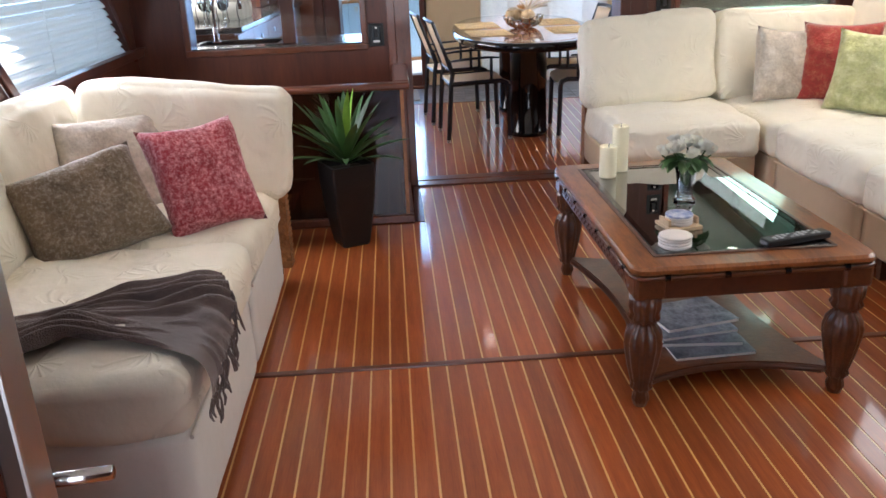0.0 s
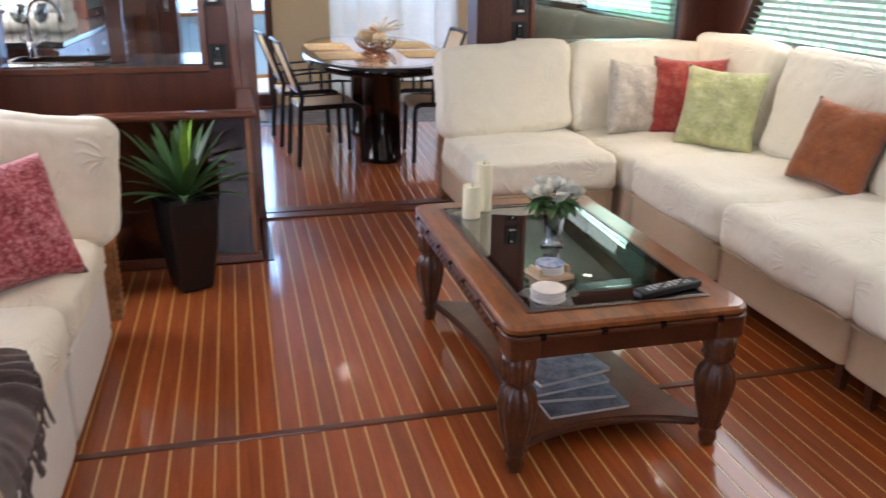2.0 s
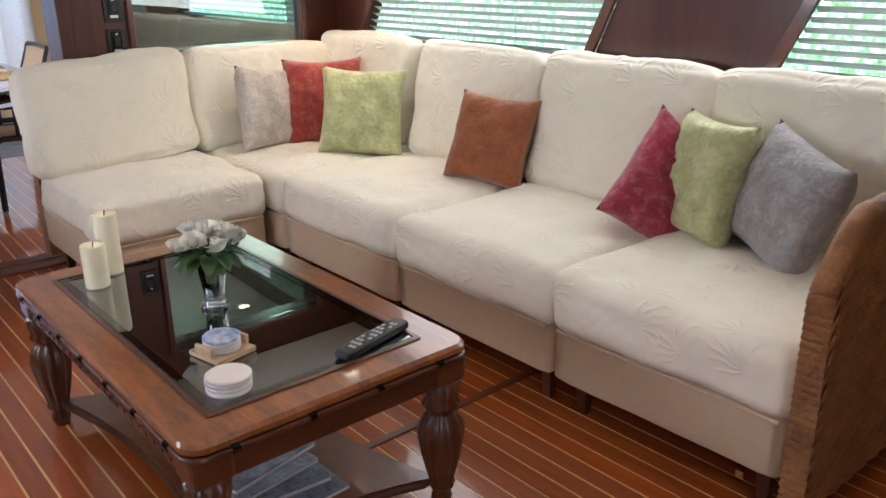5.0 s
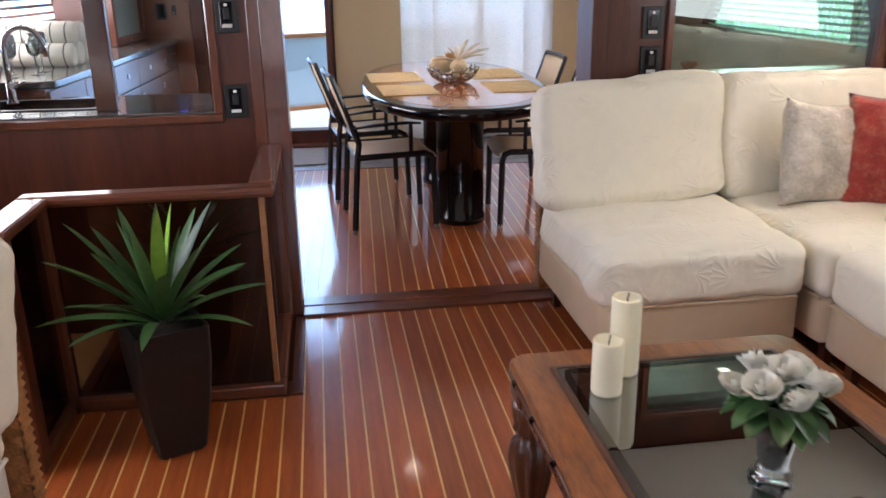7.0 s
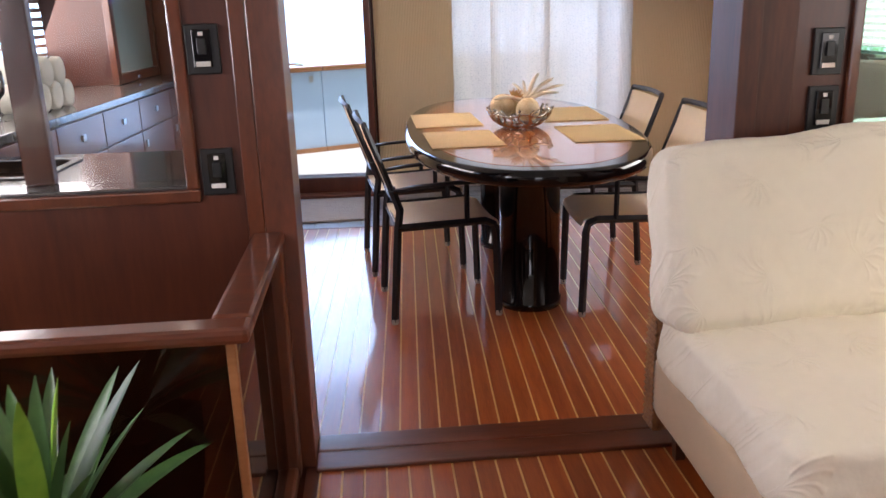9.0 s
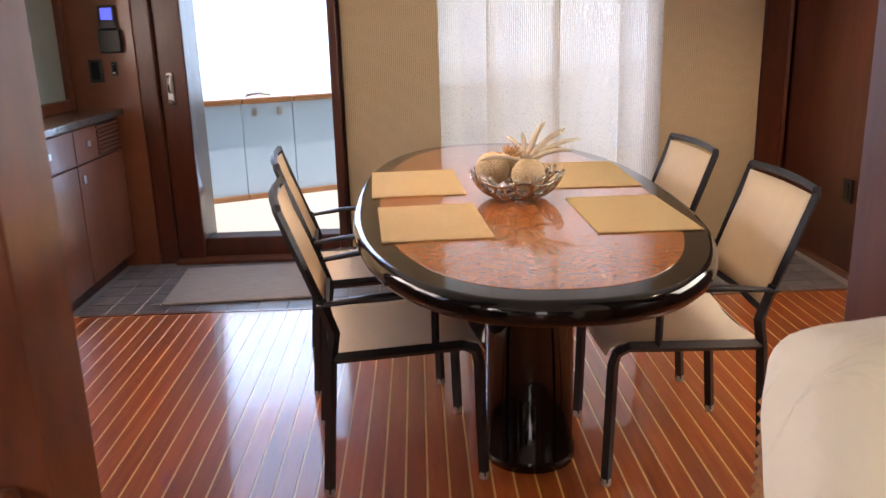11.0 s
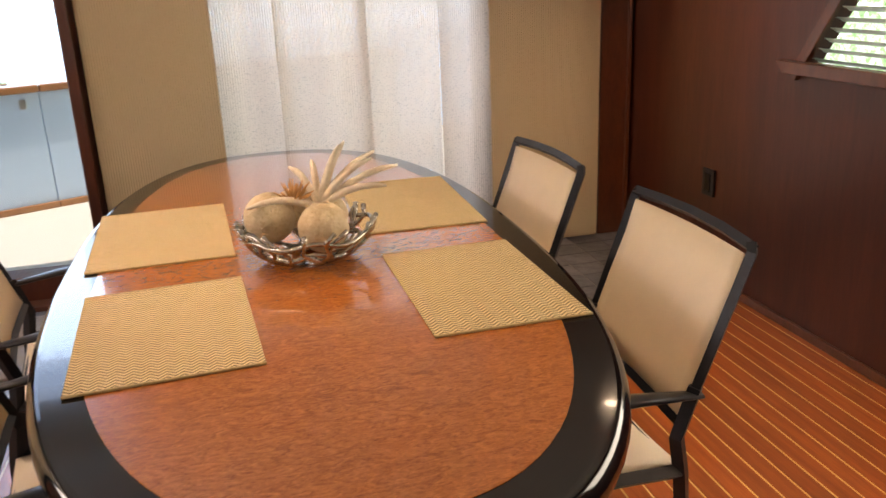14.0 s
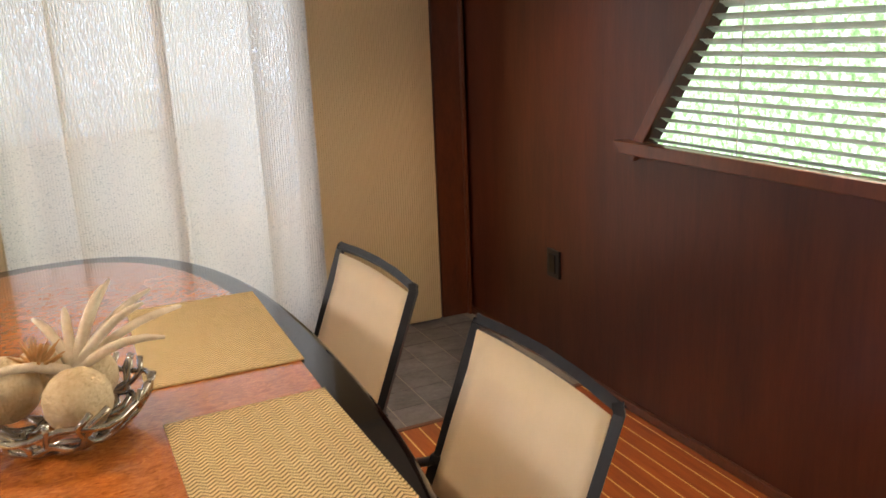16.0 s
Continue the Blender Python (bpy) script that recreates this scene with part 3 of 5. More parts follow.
def slat_blind(label, x, y0, y1, z0, z1, lean0, lean1, pitch, depth, tilt, material, cords, inward):
    """A lowered blind of single slats that follows the window's rake."""
    ob = thing("venetian_blind", label, "blind")
    n = int((z1 - z0) / pitch)
    slat_len = y1 - y0
    c, s = math.cos(radians(tilt)), math.sin(radians(tilt))
    for i in range(n):
        z = z0 + 0.03 + (i + 0.5) * pitch
        f = (z - z0)
        a, e = y0 - lean0 * f, y1 - lean1 * f
        b = bmesh.new()
        prev = None
        for k in range(5):
            t = k / 4 - 0.5
            off = t * depth
            crown = 0.004 * (1 - 4 * t * t)
            px, pz = off * c - crown * s, off * s + crown * c
            cur = [b.verts.new((x + px, a, z + pz)), b.verts.new((x + px, e, z + pz))]
            low = [b.verts.new((x + px, a, z + pz - 0.0025)), b.verts.new((x + px, e, z + pz - 0.0025))]
            if prev:
                b.faces.new((prev[0], prev[1], cur[1], cur[0]))
                b.faces.new((prev[2], prev[3], low[1], low[0]))
            prev = cur + low
        part("slat", b, material, ob)
    part("bottom_rail", box(x - 0.025, x + 0.025, y0, y1, z0 + 0.004, z0 + 0.03, 0.005), M_PLAST if material is M_BLIND else M_TRIM, ob, "dark bottom rail")
    for cy in cords:
        part("cord", tube([(x + inward * depth * 0.5, cy, z0 + 0.02), (x + inward * depth * 0.5, cy - (lean0 + lean1) / 2 * (z1 - z0) * 0, z1)], 0.0018, 5), M_BLIND, ob)
    return ob


for k, (b0, b1) in enumerate(WR):
    pts = [(b0, 0.94), (b1, 0.94), (b1 - RAKE * 0.70, 1.68), (b0 - RAKE * 0.70, 1.68)]
    window_frame("window_%d" % (k + 1), "raked mahogany-framed window of the lounge", XR, pts, -1)
    slat_blind("white slatted blind in the starboard lounge window", XR + 0.045, b1 + 0.02, b0 - 0.02, 0.94, 1.66, RAKE, RAKE, 0.034, 0.040, -28, M_BLIND, (b0 - 0.45, b1 + 0.45), -1)
for k, (b0, b1) in enumerate(WL):
    pts = [(b0, 0.85), (b1, 0.85), (b1 - PRAKE * 0.83, 1.68), (b0 - PRAKE * 0.83, 1.68)]
    window_frame("window_%d" % (k + 3), "raked mahogany-framed window of the lounge", XL, pts, 1, M_MAHOG)
    slat_blind("white slatted blind in the port lounge window", XL - 0.045, b1 + 0.02, b0 - 0.02, 0.85, 1.66, PRAKE, PRAKE, 0.042, 0.046, -48, M_BLIND, (b0 - 0.5, b1 + 0.5), 1)
window_frame("window_5", "raked mahogany-framed window of the dining area", XRD, [(6.67, 0.965), (4.75, 0.965), (4.80, 1.88), (6.03, 1.88)], -1)
slat_blind("white slatted blind half open in the dining window", XRD + 0.04, 4.8, 6.65, 0.965, 1.865, 0.0, 0.7, 0.036, 0.044, -22, M_BLIND, (6.2, 5.3), -1)
slat_blind("warm wooden slatted blind in the galley window", XLG - 0.04, 4.65, 7.2, 1.0, 1.64, 0.2, 0.3, 0.05, 0.05, 25, M_BLINDW, (5.2, 6.5), 1)

# glazed opening to the galley
gw = thing("window_6", "framed glass pane in the mahogany partition", "window", kind="structure")
for bx in ((-1.275, -0.245, 4.182, 4.2, 0.825, 0.86), (-1.275, -1.24, 4.182, 4.2, 0.86, 1.66), (-0.28, -0.245, 4.182, 4.2, 0.86, 1.66)):
    part("window_rail", box(*bx, bevel=0.006), M_TRIM, gw)
part("window_sill", box(-1.24, -0.28, 4.2, 4.33, 0.845, 0.868, bevel=0.003), M_GRAN, gw)
part("window_stile", box(-0.74, -0.66, 4.30, 4.335, 0.868, 1.66, bevel=0.005), M_MAHOG, gw)
part("pane", box(-1.24, -0.28, 4.285, 4.291, 0.868, 1.66), M_PANE, gw).visible_shadow = False
gw = thing("window_7", "framed dark glass panel in the mahogany partition", "window", kind="structure")
for bx in ((1.53, 2.51, 4.182, 4.2, 0.92, 0.95), (1.53, 1.56, 4.182, 4.2, 0.95, 1.58), (2.48, 2.51, 4.182, 4.2, 0.95, 1.58), (1.53, 2.51, 4.182, 4.2, 1.58, 1.61)):
    part("window_rail", box(*bx, bevel=0.006), M_TRIM, gw)
part("pane", box(1.56, 2.48, 4.225, 4.231, 0.95, 1.58), M_MINT, gw).visible_shadow = False


def switch(x, z, y, facing=-1, name="switch_panel", w=0.085, h=0.125, rocker=True):
    ob = thing(name, "black switch plate with a small pale label on mahogany", "switch", x, y, z, group="switch plates")
    part("plate", box(-w / 2, w / 2, facing * 0.012, 0, -h / 2, h / 2, 0.003), M_PLAST, ob)
    part("bezel", box(-w * 0.28, w * 0.28, facing * 0.018, facing * 0.012, -h * 0.36, h * 0.40, 0.002), M_BLACK, ob)
    if rocker:
        part("rocker", box(-w * 0.13, w * 0.13, facing * 0.024, facing * 0.018, -h * 0.10, h * 0.22, 0.002), M_PLAST, ob, "black rocker")
        part("indicator", box(-w * 0.07, w * 0.07, facing * 0.0195, facing * 0.018, h * 0.27, h * 0.35), M_CERAM, ob)
        part("marking", box(-w * 0.22, w * 0.22, facing * 0.0195, facing * 0.018, -h * 0.34, -h * 0.24), M_CERAM, ob)
    return ob


switch(-0.20, 1.222, 4.2)
switch(-0.195, 0.905, 4.2)
switch(1.468, 1.16, 4.2, h=0.125)
switch(1.468, 1.005, 4.2, h=0.125)
ol = thing("wall_outlet", "black wall outlet on dark mahogany", "outlet", XRD, 7.16, 0.445)
part("plate", box(-0.012, 0, -0.045, 0.045, -0.06, 0.06, 0.003), M_PLAST, ol)
part("socket", box(-0.016, -0.012, -0.022, 0.022, -0.04, 0.04, 0.002), M_BLACK, ol)

# downlights
for lx, ly in ((0.56, 5.95), (2.2, 7.0), (2.3, 4.75), (2.3, 3.6), (0.5, 2.2), (-0.8, 1.9), (-1.0, 6.5), (0.9, 0.6)):
    cz = 1.76 if (lx, ly) == (2.3, 3.6) else CEIL
    ob = thing("ceiling_light", "small round recessed warm ceiling lamp", "ceiling light", lx, ly, cz, group="ceiling lamps")
    part("bezel", lathe([(0.045, -0.002), (0.05, -0.008), (0.036, -0.012), (0.034, -0.002)], 24), M_CHROME, ob, smooth=True)
    part("lens", lathe([(0.0335, -0.006), (0.033, -0.0075)], 24), M_LAMP, ob, "glowing lens")
    sp = bpy.data.lights.new("downlight", "SPOT")
    sp.energy, sp.spot_size, sp.spot_blend, sp.color, sp.shadow_soft_size = (36 if ly > 4.5 else 20 if lx > 0 else 9), radians(110), 0.8, (1, 0.82, 0.6), 0.045
    new("downlight", sp).matrix_world = look((lx, ly, cz - 0.02), (lx, ly + 0.0001, 0))

# ---- stair rail ----
rail = thing("stair_rail", "mahogany stair rail with smoked clear panels", "railing", -0.37, 3.5, 0)


def rail_part(name, bx, material, bev=0.008, label=""):
    return part(name, box(bx[0] + 0.37, bx[1] + 0.37, bx[2] - 3.5, bx[3] - 3.5, bx[4], bx[5], bevel=bev), material, rail, label)


rail_part("corner_stile", (-0.085, -0.066, 3.500, 3.522, 0.045, 0.70), M_TEAKCAP, 0.003, "thin pale-edged corner stile")
rail_part("post", (-0.775, -0.72, 3.485, 3.54, 0.0, 0.70), M_TRIM)
rail_part("post", (-0.79, -0.715, 3.12, 3.19, 0.0, 0.70), M_TRIM)
rail_part("post", (-0.10, -0.04, 4.12, 4.18, 0.0, 0.70), M_TRIM)
rail_part("handrail", (-0.80, -0.033, 3.475, 3.55, 0.70, 0.735), M_MAHOGX, 0.012)
rail_part("handrail", (-0.80, -0.70, 3.1, 3.475, 0.70, 0.735), M_MAHOGX, 0.012)
rail_part("handrail", (-0.12, -0.033, 3.55, 4.185, 0.70, 0.735), M_MAHOGX, 0.012)
rail_part("bottom_rail", (-0.72, -0.045, 3.48, 3.54, 0.0, 0.045), M_TRIM)
rail_part("bottom_rail", (-0.775, -0.725, 3.19, 3.485, 0.0, 0.045), M_TRIM)
rail_part("bottom_rail", (-0.10, -0.045, 3.54, 4.12, 0.0, 0.045), M_TRIM)
rail_part("panel", (-0.72, -0.085, 3.508, 3.514, 0.045, 0.70), M_SMOKE, 0, "smoked clear panel")
rail_part("panel", (-0.752, -0.746, 3.19, 3.485, 0.045, 0.70), M_SMOKE, 0, "smoked clear panel")
rail_part("panel", (-0.079, -0.073, 3.522, 4.12, 0.045, 0.70), M_SMOKE, 0, "smoked clear panel")
well = thing("stairwell", "dark mahogany lining of the stairwell", "stairwell", kind="structure")
part("lining", box(-0.03, 0.008, 3.5, 4.2, -1.2, -0.001), M_MAHOG, well)
part("lining", box(-0.76, -0.72, 3.5, 4.2, -1.2, -0.001), M_MAHOG, well)
part("lining", box(-0.72, -0.03, 3.46, 3.5, -1.2, -0.002), M_MAHOG, well)
for i in range(4):
    part("stair_tread", box(-0.72, -0.03, 3.5, 4.2 - 0.02 - i * 0.17, -0.30 - i * 0.2 - 0.04, -0.30 - i * 0.2, 0.006), M_TRIM, well)

# ---- forward door, tiles and hanging panels ----
door = thing("door_1", "dark-framed sliding glass door to the side deck", "door", -0.34, 7.9, 0, kind="structure")
for bx in ((-0.56, -0.405, -0.06, 0.14, 0.0, 1.97), (0.39, 0.44, -0.02, 0.14, 0.0, 1.97), (-0.405, 0.39, -0.03, 0.12, 0.0, 0.13), (-0.66, -0.56, -0.1, 0.14, 0.0, 1.97)):
    part("door_frame", box(*bx, bevel=0.008), M_MAHOG, door)
part("pane", box(-0.405, 0.39, 0.04, 0.046, 0.13, 1.95), M_PANE, door).visible_shadow = False
part("sill", box(-0.56, 0.44, -0.14, -0.03, 0.0, 0.022, 0.005), M_TRIM, door)
hd = part("door_handle", box(-0.515, -0.48, -0.078, -0.06, 0.92, 1.10, 0.006), M_STEEL, door, "brushed steel pull")
part("latch", lathe([(0.012, -0.02), (0.014, 0), (0.012, 0.02)], 12), M_CHROME, hd, m=pose(-0.497, -0.085, 0.94, 90, 0, 0))
part("pull", tube([(-0.497, -0.07, 1.09), (-0.497, -0.105, 1.075), (-0.497, -0.105, 1.0), (-0.497, -0.07, 0.985)], 0.007, 8), M_CHROME, hd, smooth=True)

drape = thing("panel_blind", "tall cream woven hanging panels over the forward windows", "blind", 0, 7.93, 0)


def panel(x0, x1, y, material, label, waves=1.5, amp=0.02, seed=0, z0=0.025):
    b = bmesh.new()
    nx, nz = 40, 16
    rows = []
    for j in range(nz + 1):
        z = z0 + (1.95 - z0) * j / nz
        row = []
        for i in range(nx + 1):
            u = i / nx
            w = amp * math.sin(u * waves * 2 * math.pi + seed) * (1 - 0.15 * z) + 0.008 * noise.noise(Vector((u * 3 + seed, z * 1.2, seed)))
            row.append(b.verts.new((x0 + (x1 - x0) * u, y + w, z)))
        rows.append(row)
    for j in range(nz):
        for i in range(nx):
            b.faces.new((rows[j][i], rows[j][i + 1], rows[j + 1][i + 1], rows[j + 1][i]))
    part("cloth_panel", b, material, drape, label, smooth=True)
    part("hem_bar", box(x0, x1, y - 0.004, y + 0.004, z0 - 0.012, z0 + 0.004, 0.001), material, drape)


panel(0.12, 0.67, -0.02, M_BEIGE, "dense panel, coloured beige as lit from the room only", 0.6, 0.015, 1)
panel(0.65, 0.96, 0.02, M_VEIL, "sheer panel glowing with daylight", 0.8, 0.034, 2)
panel(0.94, 1.36, -0.02, M_VEIL, "sheer panel glowing with daylight", 1.0, 0.034, 4)
panel(1.33, 1.72, 0.02, M_VEIL, "sheer panel glowing with daylight", 0.8, 0.034, 3)
panel(1.70, 1.98, -0.01, M_VEIL, "sheer panel glowing with daylight", 0.6, 0.034, 5)
panel(1.95, 2.52, -0.03, M_BEIGE, "dense panel, coloured beige as lit from the room only", 0.9, 0.018, 6)
part("track", box(0.1, 2.55, -0.05, 0.05, 1.95, 1.975, 0.004), M_STEEL, drape)

# ---- sofas ----


def wicker_wall(parent, x0, x1, z0, z1, y, thick, cols, rows, drop=0.0):
    """A woven panel across x: a board wrapped in over-and-under strands on both faces."""
    b = bmesh.new()
    w, h = (x1 - x0) / cols, (z1 - z0) / rows

    def top(x):
        return z1 - drop * max(0.0, 1 - (x - x0) / 0.16) ** 1.5

    core = bmesh.new()
    xs = [x0, x0 + 0.03, x0 + 0.07, x0 + 0.11, x0 + 0.16, x1]
    ring = [(a, z0) for a in (x0, x1)] + [(a, top(a)) for a in reversed(xs)]
    core_a, core_b = ([core.verts.new((a, yy, z)) for a, z in ring] for yy in (y, y + thick))
    core.faces.new(core_a)
    core.faces.new(core_b[::-1])
    for k in range(len(ring)):
        core.faces.new((core_a[k], core_b[k], core_b[(k + 1) % len(ring)], core_a[(k + 1) % len(ring)]))
    bmesh.ops.recalc_face_normals(core, faces=core.faces[:])
    part("panel_core", core, M_WICKER, parent, "woven seagrass panel")
    for j in range(rows):
        for i in range(cols):
            if (i + j) % 2:
                continue
            cx, cz = x0 + (i + 0.5) * w, z0 + (j + 0.5) * h
            for yy, s in ((y, -1), (y + thick, 1)):
                p = [(cx - w * 0.98, 0), (cx - w * 0.6, 0.004), (cx, 0.006), (cx + w * 0.6, 0.004), (cx + w * 0.98, 0)]
                lo = [b.verts.new((max(x0, min(x1, a)), yy + s * d, cz - h * 0.62)) for a, d in p]
                md = [b.verts.new((max(x0, min(x1, a)), yy + s * (d + 0.004), cz)) for a, d in p]
                hi = [b.verts.new((max(x0, min(x1, a)), yy + s * d, cz + h * 0.62)) for a, d in p]
                for k in range(4):
                    b.faces.new((lo[k], lo[k + 1], md[k + 1], md[k]))
                    b.faces.new((md[k], md[k + 1], hi[k + 1], hi[k]))
    for j in range(rows):
        for xx, s in ((x0, -1), (x1, 1)):
            cz = z0 + (j + 0.5) * h
            lo, md, hi = ([b.verts.new((xx + s * d, a, z)) for a in (y - 0.006, y + thick + 0.006)] for z, d in ((cz - h * 0.5, 0.001), (cz, 0.010), (cz + h * 0.5, 0.001)))
            b.faces.new((lo[0], lo[1], md[1], md[0]))
            b.faces.new((md[0], md[1], hi[1], hi[0]))
    for v in b.verts:
        v.co.z = z0 + (v.co.z - z0) * (top(v.co.x) - z0) / (z1 - z0)
    ob = part("weave", b, M_WICKER, parent, "braided seagrass strands", smooth=True)
    ob["kind"] = "stuff"
    part("top_edge", tube([(a, y + thick / 2, top(a)) for a in xs], thick * 0.62, 10), M_WICKER, parent, smooth=True)


def sofa_module(x, y, rz, w, d, base_mat, seed, label, back=True, z0=0.12, zs=0.29, wicker_back=False, side_wicker=0, back_h=0.555, panel_h=0.80, back_w=None, side_back=0, cush=0.19, back_pose=None, tip=0.0, back_t=0.17):
    """One seat unit, front towards local -y, centred in x, from y = 0 (front) to d (back)."""
    ob = thing("sofa_module", label, "sofa", x, y, 0, rz, group="sectional sofa units")
    b = soft_box(w - 0.008, d - 0.02, zs - z0 + 0.01, 0.022, 0.002, 0.0012, seed, 12)
    bmesh.ops.translate(b, verts=b.verts[:], vec=(0, d / 2, z0))
    part("base", b, base_mat, ob, "fabric-covered base", smooth=True)
    b = tube([(-w / 2 + 0.02, 0.006, zs), (w / 2 - 0.02, 0.006, zs)], 0.006, 8)
    part("piping", b, base_mat, ob)
    for lx in (-w / 2 + 0.07, w / 2 - 0.07):
        for ly in (0.09, d - 0.09):
            part("leg", lathe([(0.02, 0.0), (0.03, z0 + 0.01)], 4), M_WALD, ob, m=pose(lx, ly, 0, 0, 0, 45))
    b = soft_box(w + 0.004, d - 0.04, cush, 0.045, 0.012, 0.009, seed + 1, 34)
    bmesh.ops.translate(b, verts=b.verts[:], vec=(0, d / 2 - 0.025, zs))
    part("seat_cushion", b, M_SLIP, ob, "loose white slipcovered seat cushion", smooth=True)
    top = zs + cush
    if back:
        b = soft_box((back_w or w) + 0.01, back_t, back_h - 0.025, 0.045, 0.014, 0.008, seed + 2, 44)
        part("back_cushion", b, M_SLIP, ob, "plump white back cushion", m=back_pose or pose(0, d - 0.17, top - 0.01, -13, 0, 0), smooth=True)
    if side_back:
        b = soft_box(d - 0.11, 0.19, back_h - (0.075 if side_back < 0 else 0.03), 0.05, 0.016, 0.008, seed + 3, 44)
        part("back_cushion", b, M_SLIP, ob, "plump white side cushion", m=pose(side_back * (w / 2 - 0.16), d / 2 - (0.12 if side_back > 0 else 0.08), top - 0.01, 0, 0, 90) @ pose(0, 0, 0, 10 * side_back, 0, 0) @ pose(0, 0, 0, 0, tip, 0), smooth=True)
    if wicker_back:
        wicker_wall(ob, -w / 2 + 0.01, w / 2 - 0.01, 0.06, 0.78, d - 0.02, 0.06, 30, 36)
    if side_wicker:
        sub = part("arm_panel", box(-0.002, 0.002, 0.1, 0.12, 0.1, 0.12), M_WICKER, ob, "woven seagrass arm panel", m=pose(side_wicker * (w / 2 + 0.012), 0.0, 0, 0, 0, 90))
        if side_wicker < 0:
            wicker_wall(sub, -0.02, d, 0.08, panel_h, 0.0, 0.05, 36, 36)
        else:
            wicker_wall(sub, -0.02, d, 0.08, panel_h, -0.06, 0.05, 24, 26, 0.15 if panel_h > 0.75 else 0.0)
    return ob


W1 = "white slipcovered seat unit on a sand base"
sofa_module(1.365, 3.34, 0, 0.72, 0.84, M_BASE, 10, "armless white slipcovered seat unit with a woven back", wicker_back=True, back_h=0.50, back_w=0.745, back_t=0.18, back_pose=pose(-0.015, 0.665, 0.478, 0, 0, 4) @ pose(0, 0, 0, -9, -2.0, 0))
sofa_module(1.76, 3.74, -90, 0.90, 0.92, M_BASE, 20, "corner " + W1, side_back=-1, back_w=0.74)
sofa_module(1.76, 2.87, -90, 0.80, 0.92, M_BASE, 30, W1, back_w=0.74)
sofa_module(1.76, 2.075, -90, 0.765, 0.92, M_BASE, 40, W1)
sofa_module(1.76, 1.315, -90, 0.745, 0.92, M_BASE, 50, W1 + " with a woven end", side_wicker=1)
W2 = "white slipcovered seat unit"
sofa_module(-0.62, 1.475, 90, 0.90, 0.90, M_BASEW, 60, W2 + " with a taupe throw on it", z0=0.03, zs=0.32, cush=0.17, back_h=0.46)
sofa_module(-0.62, 2.32, 90, 0.78, 0.90, M_BASEW, 70, "corner " + W2 + " with a woven panel", z0=0.03, zs=0.32, cush=0.17, side_back=1, side_wicker=1, back_h=0.455, panel_h=0.72, tip=-5.0)

pillow("oyster silky cushion leaning on the sofa back", P_BEIGE, 2.020, 3.787, 0.475, 0.34, 0.415, 0.13, 4, 12, 6, 1)
pillow("red patterned cushion leaning in the sofa corner", P_RED2, 2.258, 3.662, 0.475, 0.40, 0.45, 0.13, -32, 16, 0, 2)
pillow("lime green satin cushion leaning on the red one", P_GREEN, 2.242, 3.350, 0.475, 0.415, 0.435, 0.13, -43, 20, 3, 3)
pillow("rust orange cushion on the sofa seat", P_ORANGE, 2.295, 2.567, 0.48, 0.36, 0.385, 0.14, -68, 22, 5, 4)
pillow("crimson cushion standing on its corner", P_CRIM, 2.216, 1.745, 0.48, 0.31, 0.43, 0.14, -27, 17, 39, 5)
pillow("lime green satin cushion with foil print", P_GREEN, 2.323, 1.602, 0.48, 0.33, 0.41, 0.14, -108, 14, 2, 6)
pillow("silver grey cushion against the end panel", P_GREY, 2.323, 1.346, 0.48, 0.40, 0.385, 0.14, -118, 14, 12, 7)
pillow("red cushion with a broken silver foil print", P_RED, -0.73, 2.085, 0.48, 0.345, 0.40, 0.15, 36, 29, -1, 8)
pillow("bronze velvet cushion with a foil print", P_BROWN, -1.045, 1.90, 0.47, 0.44, 0.355, 0.17, 26, 34, -13, 9)
pillow("ivory silky cushion behind the bronze one", P_BEIGE, -1.10, 2.31, 0.478, 0.43, 0.40, 0.14, 36, 29, 2, 10)


